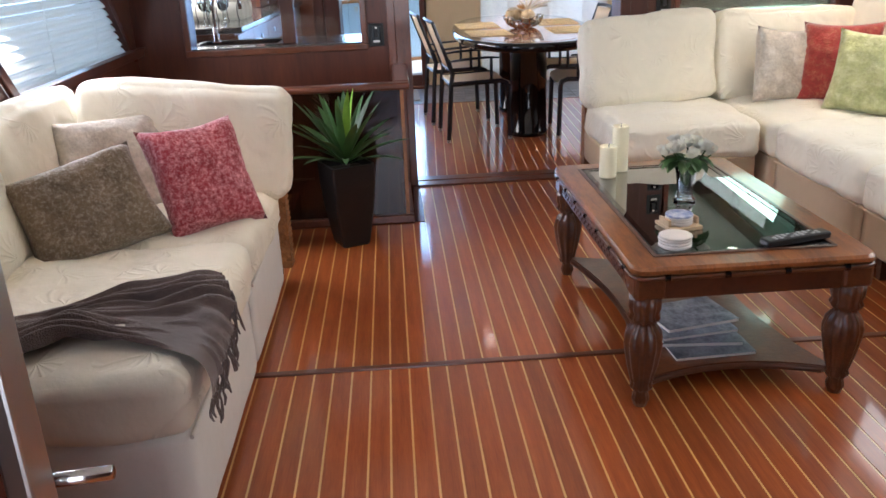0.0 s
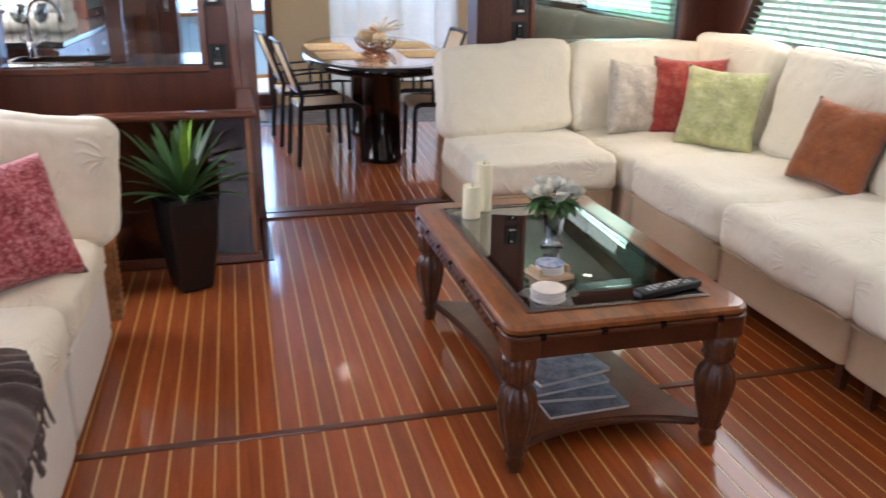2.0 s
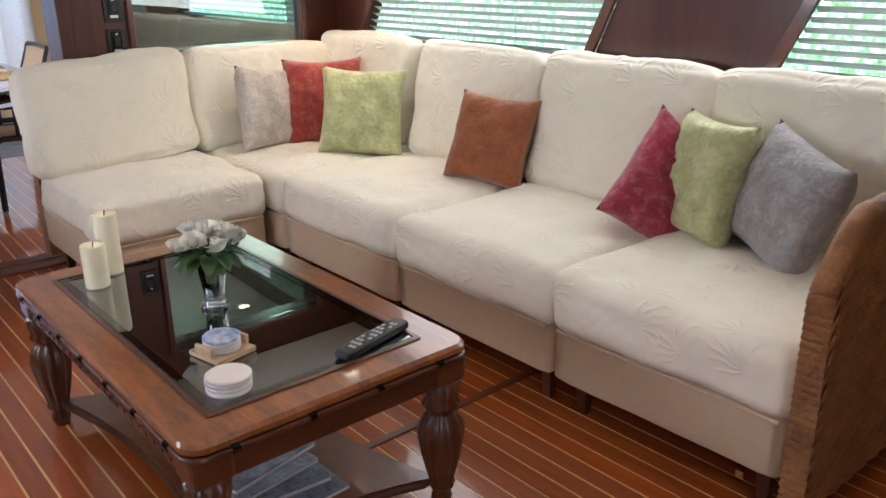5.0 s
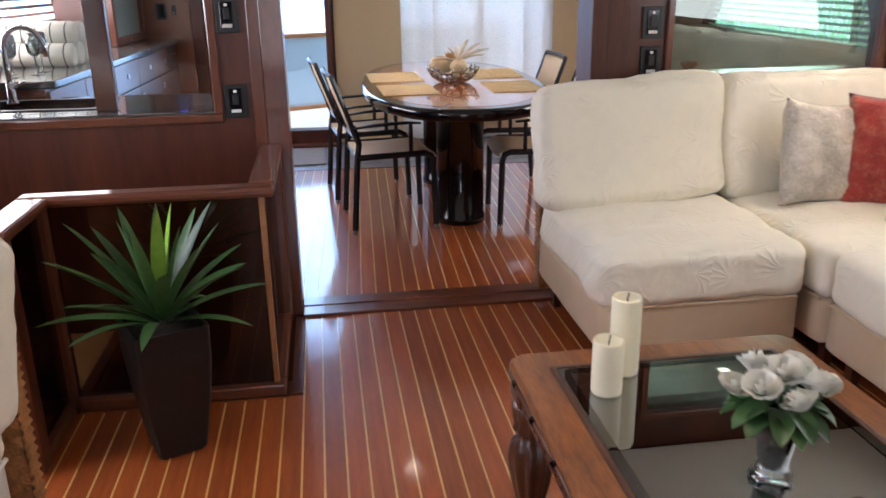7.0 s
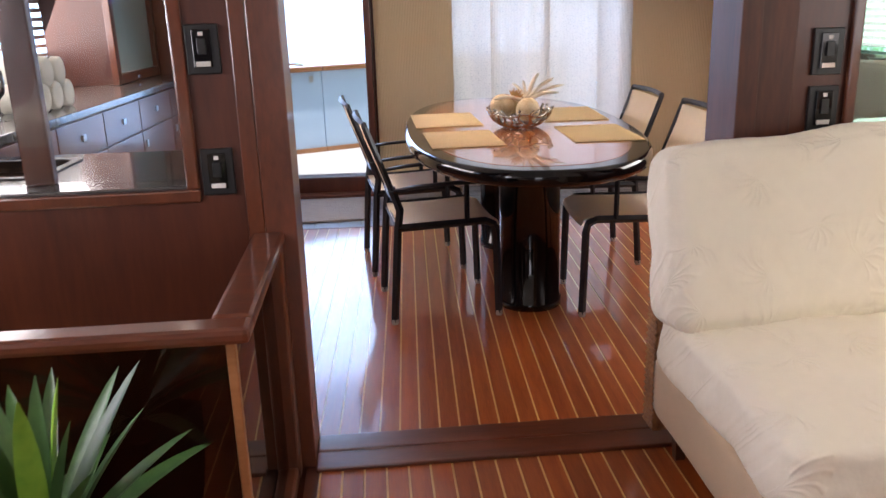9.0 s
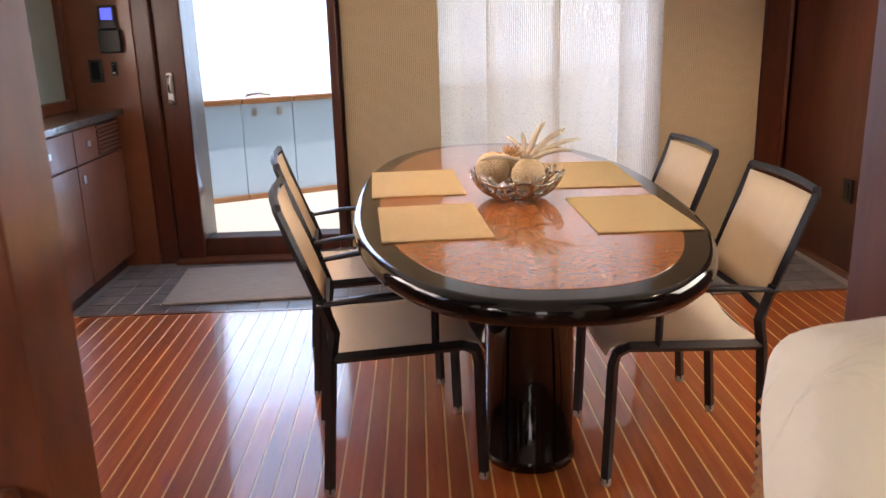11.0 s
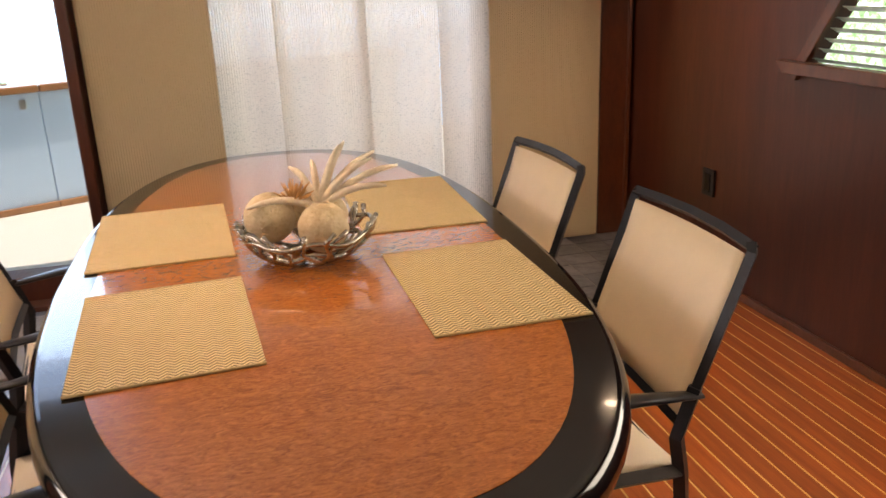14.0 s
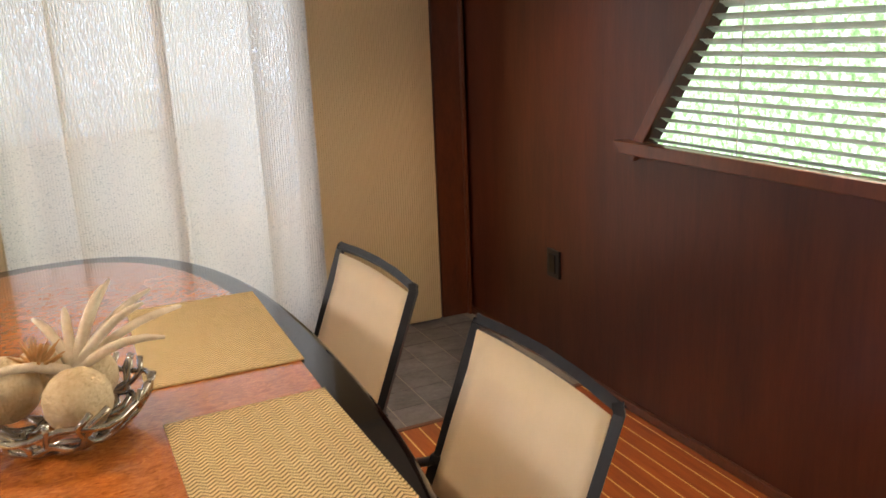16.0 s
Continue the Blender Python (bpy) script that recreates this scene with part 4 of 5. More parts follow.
def throw_blanket():
    """A knit throw gathered in long folds, lying over the seat and hanging over its front edge."""
    def along(u, keys):
        for (a, p), (c, q) in zip(keys, keys[1:]):
            if u <= c:
                f = (u - a) / (c - a)
                return p + (q - p) * f * f * (3 - 2 * f)
        return keys[-1][1]

    b = bmesh.new()
    nu, nv = 90, 90
    ob_rows = []
    for i in range(nu + 1):
        u = i / nu
        row = []
        for j in range(nv + 1):
            v = j / nv
            lo = along(u, ((0, 1.06), (0.25, 1.04), (0.5, 1.17), (0.64, 1.17), (1, 1.05)))
            hi = along(u, ((0, 1.33), (0.45, 1.39), (0.7, 1.47), (1, 1.54)))
            y = lo + (hi - lo) * v + 0.012 * noise.noise(Vector((u * 4, v * 3, 1)))
            x = -1.30 + u * 0.73 + (0.5 - v) * 0.11 * u
            fold = 0.016 * math.sin(v * 46 + 7 * noise.noise(Vector((u * 1.8, v * 2.5, 7)))) * (0.6 + 0.8 * noise.noise(Vector((u * 3, v * 4, 9)))) + 0.012 * noise.noise(Vector((u * 6, v * 16, 2)))
            lift = 0.020 * math.sin(u * 5 + v * 4) + 0.045 * math.exp(-((u - 0.5) / 0.12) ** 2) * math.exp(-((v - 0.45) / 0.35) ** 2)
            edge = -0.575
            r = 0.05
            if x < edge - r:
                px, pz = x, 0.500
                nx, nz = 0, 1
            else:
                a = min((x - edge + r) / r, math.pi / 2)
                px, pz = edge - r + r * math.sin(a), 0.500 - r + r * math.cos(a)
                over = (x - edge + r) - r * math.pi / 2
                if over > 0:
                    pz -= over * (1.1 - 0.5 * v)
                nx, nz = math.sin(a), math.cos(a)
            k = max(0.012, fold + lift + 0.024)
            row.append(b.verts.new((px + nx * k * 0.8, y, pz + nz * k)))
        ob_rows.append(row)
    for i in range(nu):
        for j in range(nv):
            b.faces.new((ob_rows[i][j], ob_rows[i + 1][j], ob_rows[i + 1][j + 1], ob_rows[i][j + 1]))
    ends = [v.co.copy() for v in ob_rows[-1]]
    ob = tagged(part("throw_blanket", b, M_THROW, smooth=True), "taupe knit throw draped in folds over the seat", "blanket")
    fr = bmesh.new()
    rng = random.Random(4)
    for p in ends[::2]:
        q = p.copy()
        pts, ln = [q], rng.uniform(0.05, 0.10)
        for k in range(4):
            q = q + Vector((rng.uniform(-0.006, 0.006), rng.uniform(-0.008, 0.008), -ln / 4))
            pts.append(q)
        tube(pts, [0.004, 0.0035, 0.003, 0.004, 0.002], 5, bm=fr)
    fo = part("fringe", fr, M_THROW, ob, "knotted fringe")
    fo["kind"] = "stuff"


throw_blanket()

# ---- coffee table ----
ct = thing("coffee_table", "carved walnut coffee table and glass coffee table with turned legs", "coffee table", 0.905, 2.11, 0)
HW, HL, TZ = 0.365, 0.60, 0.475


def rounded(hw, hl, r, n=6):
    out = []
    for cx, cy, a0 in ((hw - r, hl - r, 0), (-hw + r, hl - r, 90), (-hw + r, -hl + r, 180), (hw - r, -hl + r, 270)):
        for k in range(n + 1):
            a = radians(a0 + 90 * k / n)
            out.append((cx + r * math.cos(a), cy + r * math.sin(a)))
    return out


def ring_slab(outer, inner, z0, z1, edge=0.008):
    b = bmesh.new()
    n = len(outer)
    o = [[b.verts.new((x * f, y * f, z)) for x, y in outer] for z, f in ((z0, 0.985), (z0 + edge, 1.0), (z1 - edge, 1.0), (z1, 0.985))]
    i = [[b.verts.new((x, y, z)) for x, y in inner] for z in (z0, z1)]
    for k in range(n):
        m = (k + 1) % n
        for a, c in zip(o, o[1:]):
            b.faces.new((a[k], a[m], c[m], c[k]))
        b.faces.new((o[-1][k], o[-1][m], i[1][m], i[1][k]))
        b.faces.new((i[1][k], i[1][m], i[0][m], i[0][k]))
        b.faces.new((i[0][k], i[0][m], o[0][m], o[0][k]))
    bmesh.ops.recalc_face_normals(b, faces=b.faces[:])
    return b


inner = rounded(0.268, 0.50, 0.006)
part("top_frame", ring_slab(rounded(HW, HL, 0.045), inner, TZ - 0.028, TZ), M_WALNUT, ct)
part("top_lip", ring_slab(rounded(0.281, 0.513, 0.008), inner, TZ, TZ + 0.004, 0.001), M_WALD, ct)
part("glass_top", box(-0.267, 0.267, -0.499, 0.499, TZ - 0.012, TZ + 0.001, 0.0), M_GLASS, ct, "bevelled glass top").visible_shadow = False
part("glass_bevel", ring_slab(rounded(0.2665, 0.4985, 0.004), rounded(0.243, 0.475, 0.004), TZ - 0.003, TZ + 0.003, 0.001), M_VASE, ct, "bright ground bevel").visible_shadow = False
AZ0, AZ1 = TZ - 0.105, TZ - 0.028
for s in (-1, 1):
    part("apron", box(-HW + 0.05, HW - 0.05, s * (HL - 0.03) - 0.012, s * (HL - 0.03) + 0.012, AZ0, AZ1, 0.004), M_WALD, ct)
    ap = part("apron", box(s * (HW - 0.03) - 0.012, s * (HW - 0.03) + 0.012, -HL + 0.05, HL - 0.05, AZ0, AZ1, 0.004), M_WALD, ct)
    wv = bmesh.new()
    for i in range(48):
        for j in range(4):
            if (i + j) % 2 == 0:
                y, z = -HL + 0.09 + (i + 0.5) * (2 * HL - 0.18) / 48, AZ0 + 0.012 + (j + 0.5) * 0.014
                box(s * (HW - 0.018) - 0.003, s * (HW - 0.018) + 0.004, y - 0.011, y + 0.011, z - 0.006, z + 0.006, bm=wv)
    wo = part("weave", wv, M_WALD, ap, "dark woven inlay")
    wo["kind"] = "stuff"
    for i in range(7):
        y = -HL + 0.1 + i * (2 * HL - 0.2) / 6
        part("bamboo_joint", tube([(s * (HW - 0.004), y - 0.008, TZ - 0.032), (s * (HW - 0.004), y + 0.008, TZ - 0.032)], 0.011, 8), M_BLACK, ct)
    for i in range(4):
        x = -HW + 0.1 + i * (2 * HW - 0.2) / 3
        part("bamboo_joint", tube([(x - 0.008, s * (HL - 0.004), TZ - 0.032), (x + 0.008, s * (HL - 0.004), TZ - 0.032)], 0.011, 8), M_BLACK, ct)
part("edge_bead", tube([(x, y, TZ - 0.034) for x, y in (lambda o: o + [o[0]])(rounded(HW - 0.004, HL - 0.004, 0.042))], 0.0075, 8), M_CARVE, ct, smooth=True)
leg_prof = [(0.020, 0.0), (0.026, 0.025), (0.022, 0.05), (0.030, 0.06), (0.034, 0.07), (0.030, 0.08), (0.036, 0.105), (0.046, 0.15), (0.054, 0.20), (0.056, 0.225), (0.050, 0.255),
            (0.036, 0.275), (0.030, 0.285), (0.042, 0.295), (0.046, 0.305), (0.040, 0.318), (0.046, 0.335), (0.046, AZ0 + 0.005)]
leg_mesh = mesh_of(lathe(leg_prof, 40, 0.22, 10), "table_leg", True)
for sx in (-1, 1):
    for sy in (-1, 1):
        lg = part("leg", leg_mesh, M_CARVE, ct, "turned fluted leg", m=pose(sx * (HW - 0.055), sy * (HL - 0.055), 0))
        part("corner_block", box(-0.047, 0.047, -0.047, 0.047, AZ0, AZ1, 0.012), M_CARVE, lg)
sh = []
for a, c, bow, n in (((-HW + 0.06, -HL + 0.06), (HW - 0.06, -HL + 0.06), (0, 0.075), 16), ((HW - 0.06, -HL + 0.06), (HW - 0.06, HL - 0.06), (-0.085, 0), 16),
                     ((HW - 0.06, HL - 0.06), (-HW + 0.06, HL - 0.06), (0, -0.075), 16), ((-HW + 0.06, HL - 0.06), (-HW + 0.06, -HL + 0.06), (0.085, 0), 16)):
    for k in range(n):
        t = k / n
        f = 4 * t * (1 - t)
        sh.append((a[0] + (c[0] - a[0]) * t + bow[0] * f, a[1] + (c[1] - a[1]) * t + bow[1] * f))
part("lower_shelf", prism(sh, 0.062, 0.082), M_CARVE, ct, "curved lower shelf")
part("shelf_bead", tube([(x, y, 0.066) for x, y in sh + sh[:1]], 0.011, 8), M_WALD, ct, smooth=True)

mg = 0.083
for k, (mx, my, rz, w, h, t) in enumerate(((0.87, 1.775, 3, 0.20, 0.27, 0.010), (0.86, 1.84, -5, 0.20, 0.27, 0.012), (0.85, 1.885, 8, 0.20, 0.27, 0.010), (0.87, 1.93, 12, 0.20, 0.27, 0.012))):
    ob = thing("magazine", "glossy magazine lying on the table shelf", "magazine", mx, my, mg, rz + 90, group="magazines")
    part("cover", box(-w / 2, w / 2, -h / 2, h / 2, t - 0.0006, t), M_PAPER, ob, "printed cover")
    part("page_block", box(-w / 2 + 0.002, w / 2 - 0.002, -h / 2 + 0.002, h / 2 - 0.002, 0.0, t - 0.0006), M_CERAM, ob)
    mg += t

GT = TZ + 0.003


def candle(x, y, r, h):
    ob = thing("pillar_candle", "ivory pillar candle on the glass table top", "candle", x, y, GT, group="pillar candles")
    prof = [(r * 0.97, 0), (r, 0.006), (r, h - 0.006), (r * 0.94, h), (r * 0.8, h - 0.004), (r * 0.5, h - 0.012), (0.004, h - 0.014)]
    part("wax", lathe(prof, 32), M_WAX, ob, smooth=True)
    part("wick", tube([(0, 0, h - 0.014), (0.002, 0, h), (0.004, 0.001, h + 0.008)], 0.0015, 6), M_STRIPE, ob)


candle(0.715, 2.485, 0.034, 0.125)
candle(0.785, 2.57, 0.034, 0.185)


def rose(bm, c, r, rng, seed):
    """Petals in rings, opening outwards."""
    up = Vector((rng.uniform(-0.5, 0.5), rng.uniform(-0.5, 0.5), 1)).normalized()
    q = up.to_track_quat("Z", "Y")
    for ring, (n, spread, size) in enumerate(((3, 0.25, 0.55), (5, 0.5, 0.7), (6, 0.78, 0.8), (7, 1.0, 0.78))):
        for k in range(n):
            a0 = 2 * math.pi * (k + 0.5 * ring + rng.uniform(-0.15, 0.15)) / n
            vs = []
            for i in range(5):
                row = []
                for j in range(4):
                    aa = a0 + (i / 4 - 0.5) * 2.2 * size * (0.6 + 0.4 * math.sin(math.pi * (j + 0.6) / 4))
                    h = j / 3
                    rad = r * spread * (0.35 + 0.65 * h ** 0.8) + 0.12 * r * max(0, h - 0.7) * ring
                    z = r * (-0.55 + 1.25 * h * (1.08 - 0.17 * ring)) - 0.10 * r * abs(i - 2) * h
                    row.append(bm.verts.new(Vector(c) + q @ Vector((rad * math.cos(aa), rad * math.sin(aa), z))))
                vs.append(row)
            for i in range(4):
                for j in range(3):
                    bm.faces.new((vs[i][j], vs[i + 1][j], vs[i + 1][j + 1], vs[i][j + 1]))
    return bm


def leaf_blade(bm, base, direction, length, width, droop, up=Vector((0, 0, 1)), n=8, fold=0.25, tipw=0.0):
    d = Vector(direction).normalized()
    side = d.cross(up).normalized()
    p = Vector(base)
    rows = []
    for k in range(n + 1):
        t = k / n
        w = width * (math.sin(math.pi * min(1, 0.12 + 0.88 * t)) ** 0.7 if t < 1 else tipw)
        nrm = side.cross(d).normalized()
        rows.append([bm.verts.new(p - side * w / 2 + nrm * w * fold), bm.verts.new(p), bm.verts.new(p + side * w / 2 + nrm * w * fold)])
        p = p + d * length / n
        d = (d + Vector((0, 0, -droop / n))).normalized()
    for a, c in zip(rows, rows[1:]):
        bm.faces.new((a[0], a[1], c[1], c[0]))
        bm.faces.new((a[1], a[2], c[2], c[1]))
    return bm


vs = thing("flower_vase", "white roses in a fluted clear glass vase", "vase", 0.90, 2.125, GT)
part("vase", lathe([(0.036, 0.0), (0.040, 0.004), (0.030, 0.014), (0.026, 0.03), (0.033, 0.08), (0.036, 0.11), (0.042, 0.13), (0.040, 0.13), (0.034, 0.11), (0.030, 0.08), (0.022, 0.03)], 32, 0.12, 12), M_VASE, vs, "fluted clear glass", smooth=True).visible_shadow = False
rng = random.Random(7)
for k, (rx, ry, rz_, rr) in enumerate(((0, 0, 0.215, 0.038), (-0.055, -0.02, 0.20, 0.036), (0.05, -0.035, 0.205, 0.037), (0.055, 0.04, 0.20, 0.036), (-0.03, 0.05, 0.21, 0.036), (0.0, -0.06, 0.185, 0.034), (0.085, 0.0, 0.18, 0.034), (-0.08, 0.03, 0.18, 0.033))):
    fl = part("rose", rose(bmesh.new(), (rx * 0.9, ry * 0.9, rz_), rr * 0.86, rng, k), M_ROSE, vs, "white rose bloom", smooth=True)
    part("stem", tube([(rx * 0.15, ry * 0.15, 0.03), (rx * 0.35, ry * 0.35, 0.12), (rx, ry, rz_ - 0.02)], 0.003, 6), M_LEAF, fl)
for k in range(16):
    a = k * 2.4
    part("leaf", leaf_blade(bmesh.new(), (0.02 * math.cos(a), 0.02 * math.sin(a), 0.135 + 0.01 * (k % 3)), (math.cos(a), math.sin(a), 0.15 - 0.1 * (k % 3)), 0.085, 0.042, 1.0, n=6), M_LEAF, vs, smooth=True)

cs = thing("coaster_stack", "stack of pale round stone coasters", "coasters", 0.715, 1.68, GT)
for k in range(4):
    part("coaster", lathe([(0.047, 0), (0.05, 0.002), (0.05, 0.007), (0.047, 0.009)], 32), M_CERAM, cs, m=pose(0.001 * (k % 2), 0.0015 * (k % 3), k * 0.0092), smooth=False)
cs = thing("coaster_set", "blue and white coasters in a pale wooden holder", "coasters", 0.785, 1.85, GT, 12)
part("holder", box(-0.055, 0.055, -0.055, 0.055, 0, 0.012, 0.002), M_PALEWOOD, cs, "pale wooden holder")
for sx, sy in ((-1, 0), (1, 0)):
    part("holder_side", box(sx * 0.05 - 0.005, sx * 0.05 + 0.005, -0.03, 0.03, 0.012, 0.035, 0.002), M_PALEWOOD, cs)
for k in range(4):
    part("coaster", lathe([(0.042, 0), (0.044, 0.002), (0.044, 0.006), (0.042, 0.008)], 32), M_CERAM if k < 3 else M_BLUE, cs, m=pose(0, 0, 0.0125 + k * 0.0083))
rm = thing("remote_control", "black remote control with grey buttons", "remote", 1.08, 1.655, GT, -76)
part("body", box(-0.023, 0.023, -0.115, 0.115, 0, 0.022, 0.007, seg=3), M_PLAST, rm, smooth=False)
for i in range(3):
    for j in range(9):
        part("button", box(-0.015 + i * 0.011, -0.007 + i * 0.011, -0.085 + j * 0.019, -0.074 + j * 0.019, 0.0215, 0.0242, 0.001), M_GREYP if (i + j) % 4 else M_STRIPE, rm)

# ---- plant ----
pl = thing("potted_plant", "spiky green plant in a tall black planter", "plant", -0.365, 3.23, 0, 24)
pot = bmesh.new()
rings = []
for hw, z in ((0.066, 0.0), (0.072, 0.01), (0.095, 0.18), (0.106, 0.30), (0.108, 0.395), (0.108, 0.41), (0.096, 0.41), (0.094, 0.37)):
    rings.append([pot.verts.new((x, y, z)) for x, y in rounded(hw, hw, 0.012, 3)])
for a, c in zip(rings, rings[1:]):
    for k in range(len(a)):
        pot.faces.new((a[k], a[(k + 1) % len(a)], c[(k + 1) % len(a)], c[k]))
pot.faces.new(rings[0][::-1])
part("planter", pot, M_POT, pl, "tapered square black planter")
part("soil", box(-0.094, 0.094, -0.094, 0.094, 0.36, 0.375), M_SOIL, pl)
rng = random.Random(12)
for k in range(34):
    t = k / 34
    a = k * 2.39996
    el = radians(80 - 62 * t + rng.uniform(-7, 7)) if k > 4 else radians(rng.uniform(76, 88))
    ln = rng.uniform(0.30, 0.40) * (0.85 + 0.15 * t)
    d = (math.cos(a) * math.cos(el), math.sin(a) * math.cos(el), math.sin(el))
    part("leaf", leaf_blade(bmesh.new(), (0.02 * math.cos(a), 0.02 * math.sin(a), 0.40 + 0.05 * (1 - t)), d, ln, rng.uniform(0.034, 0.047), 0.15 + 0.4 * t, n=9, fold=0.22, tipw=0.02), M_LEAFY if k in (0, 2) else M_LEAF, pl, smooth=True)

# ---- dining table ----
TX, TY, TAZ = 0.86, 5.955, 0.748
dt = thing("dining_table", "oval black lacquer dining table with a burl inlay", "dining table", TX, TY, 0)


def oval(hx, hy, n=96, e=2.45):
    out = []
    for k in range(n):
        a = 2 * math.pi * k / n
        c, s = math.cos(a), math.sin(a)
        out.append((math.copysign(abs(c) ** (2 / e), c) * hx, math.copysign(abs(s) ** (2 / e), s) * hy))
    return out


def rounded_slab(hx, hy, z0, z1, r, inner=None):
    b = bmesh.new()
    rings = []
    prof = [(-r, z0)] + [(-r + r * math.cos(a), (z0 + z1) / 2 + (z1 - z0) / 2 * math.sin(a)) for a in [radians(x) for x in range(-75, 91, 15)]]
    for d, z in prof:
        rings.append([b.verts.new((x, y, z)) for x, y in oval(hx + d, hy + d)])
    for a, c in zip(rings, rings[1:]):
        for k in range(96):
            b.faces.new((a[k], a[(k + 1) % 96], c[(k + 1) % 96], c[k]))
    b.faces.new(rings[0][::-1])
    b.faces.new(rings[-1])
    return b


M_BURL = mat("burl_veneer", (0.66, 0.205, 0.038), 0.25, dark=(0.27, 0.062, 0.011), scale=16, stretch=(1.9, 4.6, 1), coat=1.0, coat_rough=0.015, distort=2.2)
part("tabletop", rounded_slab(0.54, 1.20, TAZ - 0.062, TAZ, 0.022), M_BLACK, dt, "black lacquered rim")
for p_ in dt.children[0].data.polygons:
    p_.use_smooth = len(p_.vertices) == 4 and abs(p_.normal.z) < 0.9
b = prism(oval(0.455, 1.11), TAZ - 0.002, TAZ + 0.0012)
part("burl_inlay", b, M_BURL, dt, "figured reddish burl inlay")
for sy in (-0.48, 0.48):
    part("pedestal", lathe([(0.142, 0.0), (0.142, 0.035), (0.135, 0.04), (0.135, TAZ - 0.09), (0.16, TAZ - 0.075), (0.16, TAZ - 0.06)], 48), M_BLACK, dt, "round black lacquered pedestal", m=pose(0, sy, 0), smooth=True)
part("stretcher", box(-0.05, 0.05, -0.4, 0.4, TAZ - 0.14, TAZ - 0.062, 0.006), M_BLACK, dt)

M_STRAW = mat("straw_binding", (0.66, 0.47, 0.22), 0.8, var=0.3, scale=90, bump=0.4, bump_scale=300)
M_MAT = mat("woven_placemat", (0.90, 0.70, 0.38), 0.85, dark=(0.76, 0.56, 0.27), scale=40, bump=0.5, bump_scale=300)
wn_ = M_MAT.node_tree
tc = wn_.nodes.new("ShaderNodeTexCoord")
sepn = wn_.nodes.new("ShaderNodeSeparateXYZ")
wn_.links.new(tc.outputs["Object"], sepn.inputs[0])


def math_node(op, a, b=None, c=None):
    nd = wn_.nodes.new("ShaderNodeMath")
    nd.operation = op
    for k, v in enumerate((a, b, c)):
        if v is None:
            continue
        if isinstance(v, (int, float)):
            nd.inputs[k].default_value = v
        else:
            wn_.links.new(v, nd.inputs[k])
    return nd.outputs[0]


zig = math_node("PINGPONG", sepn.outputs[0], 0.013)
ph = math_node("ADD", math_node("MULTIPLY", zig, 0.9), sepn.outputs[1])
rib = math_node("SINE", math_node("MULTIPLY", ph, 2 * math.pi / 0.0105))
mr_ = wn_.nodes.new("ShaderNodeMapRange")
mr_.inputs["From Min"].default_value, mr_.inputs["From Max"].default_value = -0.75, -0.1
wn_.links.new(rib, mr_.inputs[0])
mxn = wn_.nodes.new("ShaderNodeMix")
mxn.data_type = "RGBA"
bs = wn_.nodes["Principled BSDF"]
wn_.links.new(bs.inputs["Base Color"].links[0].from_socket, mxn.inputs[7])
mxn.inputs[6].default_value = (0.20, 0.125, 0.045, 1)
wn_.links.new(mr_.outputs[0], mxn.inputs["Factor"])
wn_.links.new(mxn.outputs[2], bs.inputs["Base Color"])
for mx_, my_, w, h, rz in ((0.572, 5.513, 0.31, 0.45, 4), (0.525, 6.14, 0.325, 0.50, 3), (1.172, 5.548, 0.295, 0.475, 1), (1.17, 6.215, 0.315, 0.53, -1)):
    pm = thing("placemat", "woven straw placemat on the table", "placemat", mx_, my_, TAZ + 0.0016, rz, group="placemats")
    part("weave", box(-w / 2, w / 2, -h / 2 + 0.004, h / 2 - 0.004, 0, 0.0035, 0.001), M_MAT, pm)
    for s in (-1, 1):
        part("bound_edge", tube([(-w / 2, s * (h / 2 - 0.004), 0.002), (0, s * (h / 2 - 0.0035), 0.0022), (w / 2, s * (h / 2 - 0.004), 0.002)], 0.0026, 6), M_STRAW, pm)

BX, BY = 0.865, 5.83
bw = thing("decor_bowl", "pewter coral-branch bowl of shells and driftwood", "bowl", BX, BY, TAZ + 0.0016)
rng = random.Random(21)
for k in range(30):
    a = 2 * math.pi * k / 30
    pts = []
    da = rng.choice((-1, 1)) * rng.uniform(0.25, 0.6)
    for j in range(7):
        t = j / 6
        el = t * 1.25
        r = 0.062 + 0.098 * math.sin(el)
        aa = a + da * t + 0.12 * math.sin(t * 9 + k)
        pts.append((r * math.cos(aa), r * math.sin(aa), 0.008 + 0.10 * (1 - math.cos(el))*1.25))
    part("branch", tube(pts, [0.0065, 0.006, 0.0055, 0.006, 0.005, 0.005, 0.006], 6), M_PEWTER, bw, smooth=True)
for rr, zz in ((0.064, 0.008), (0.118, 0.035), (0.148, 0.068)):
    part("hoop", tube([((rr + 0.004 * math.sin(5 * a)) * math.cos(a), (rr + 0.004 * math.sin(5 * a)) * math.sin(a), zz + 0.006 * math.sin(7 * a)) for a in [2 * math.pi * i / 40 for i in range(41)]], 0.0055, 6), M_PEWTER, bw, smooth=True)


def knobbly(r, seed):
    b = bmesh.new()
    bmesh.ops.create_icosphere(b, subdivisions=4, radius=r)
    for v in b.verts:
        q = v.co.normalized()
        v.co += q * (0.035 * r * noise.noise(q * 3 + Vector((seed, 0, 0))) + 0.05 * r * abs(noise.noise(q * 14 + Vector((seed, 3, 0)))))
    return b


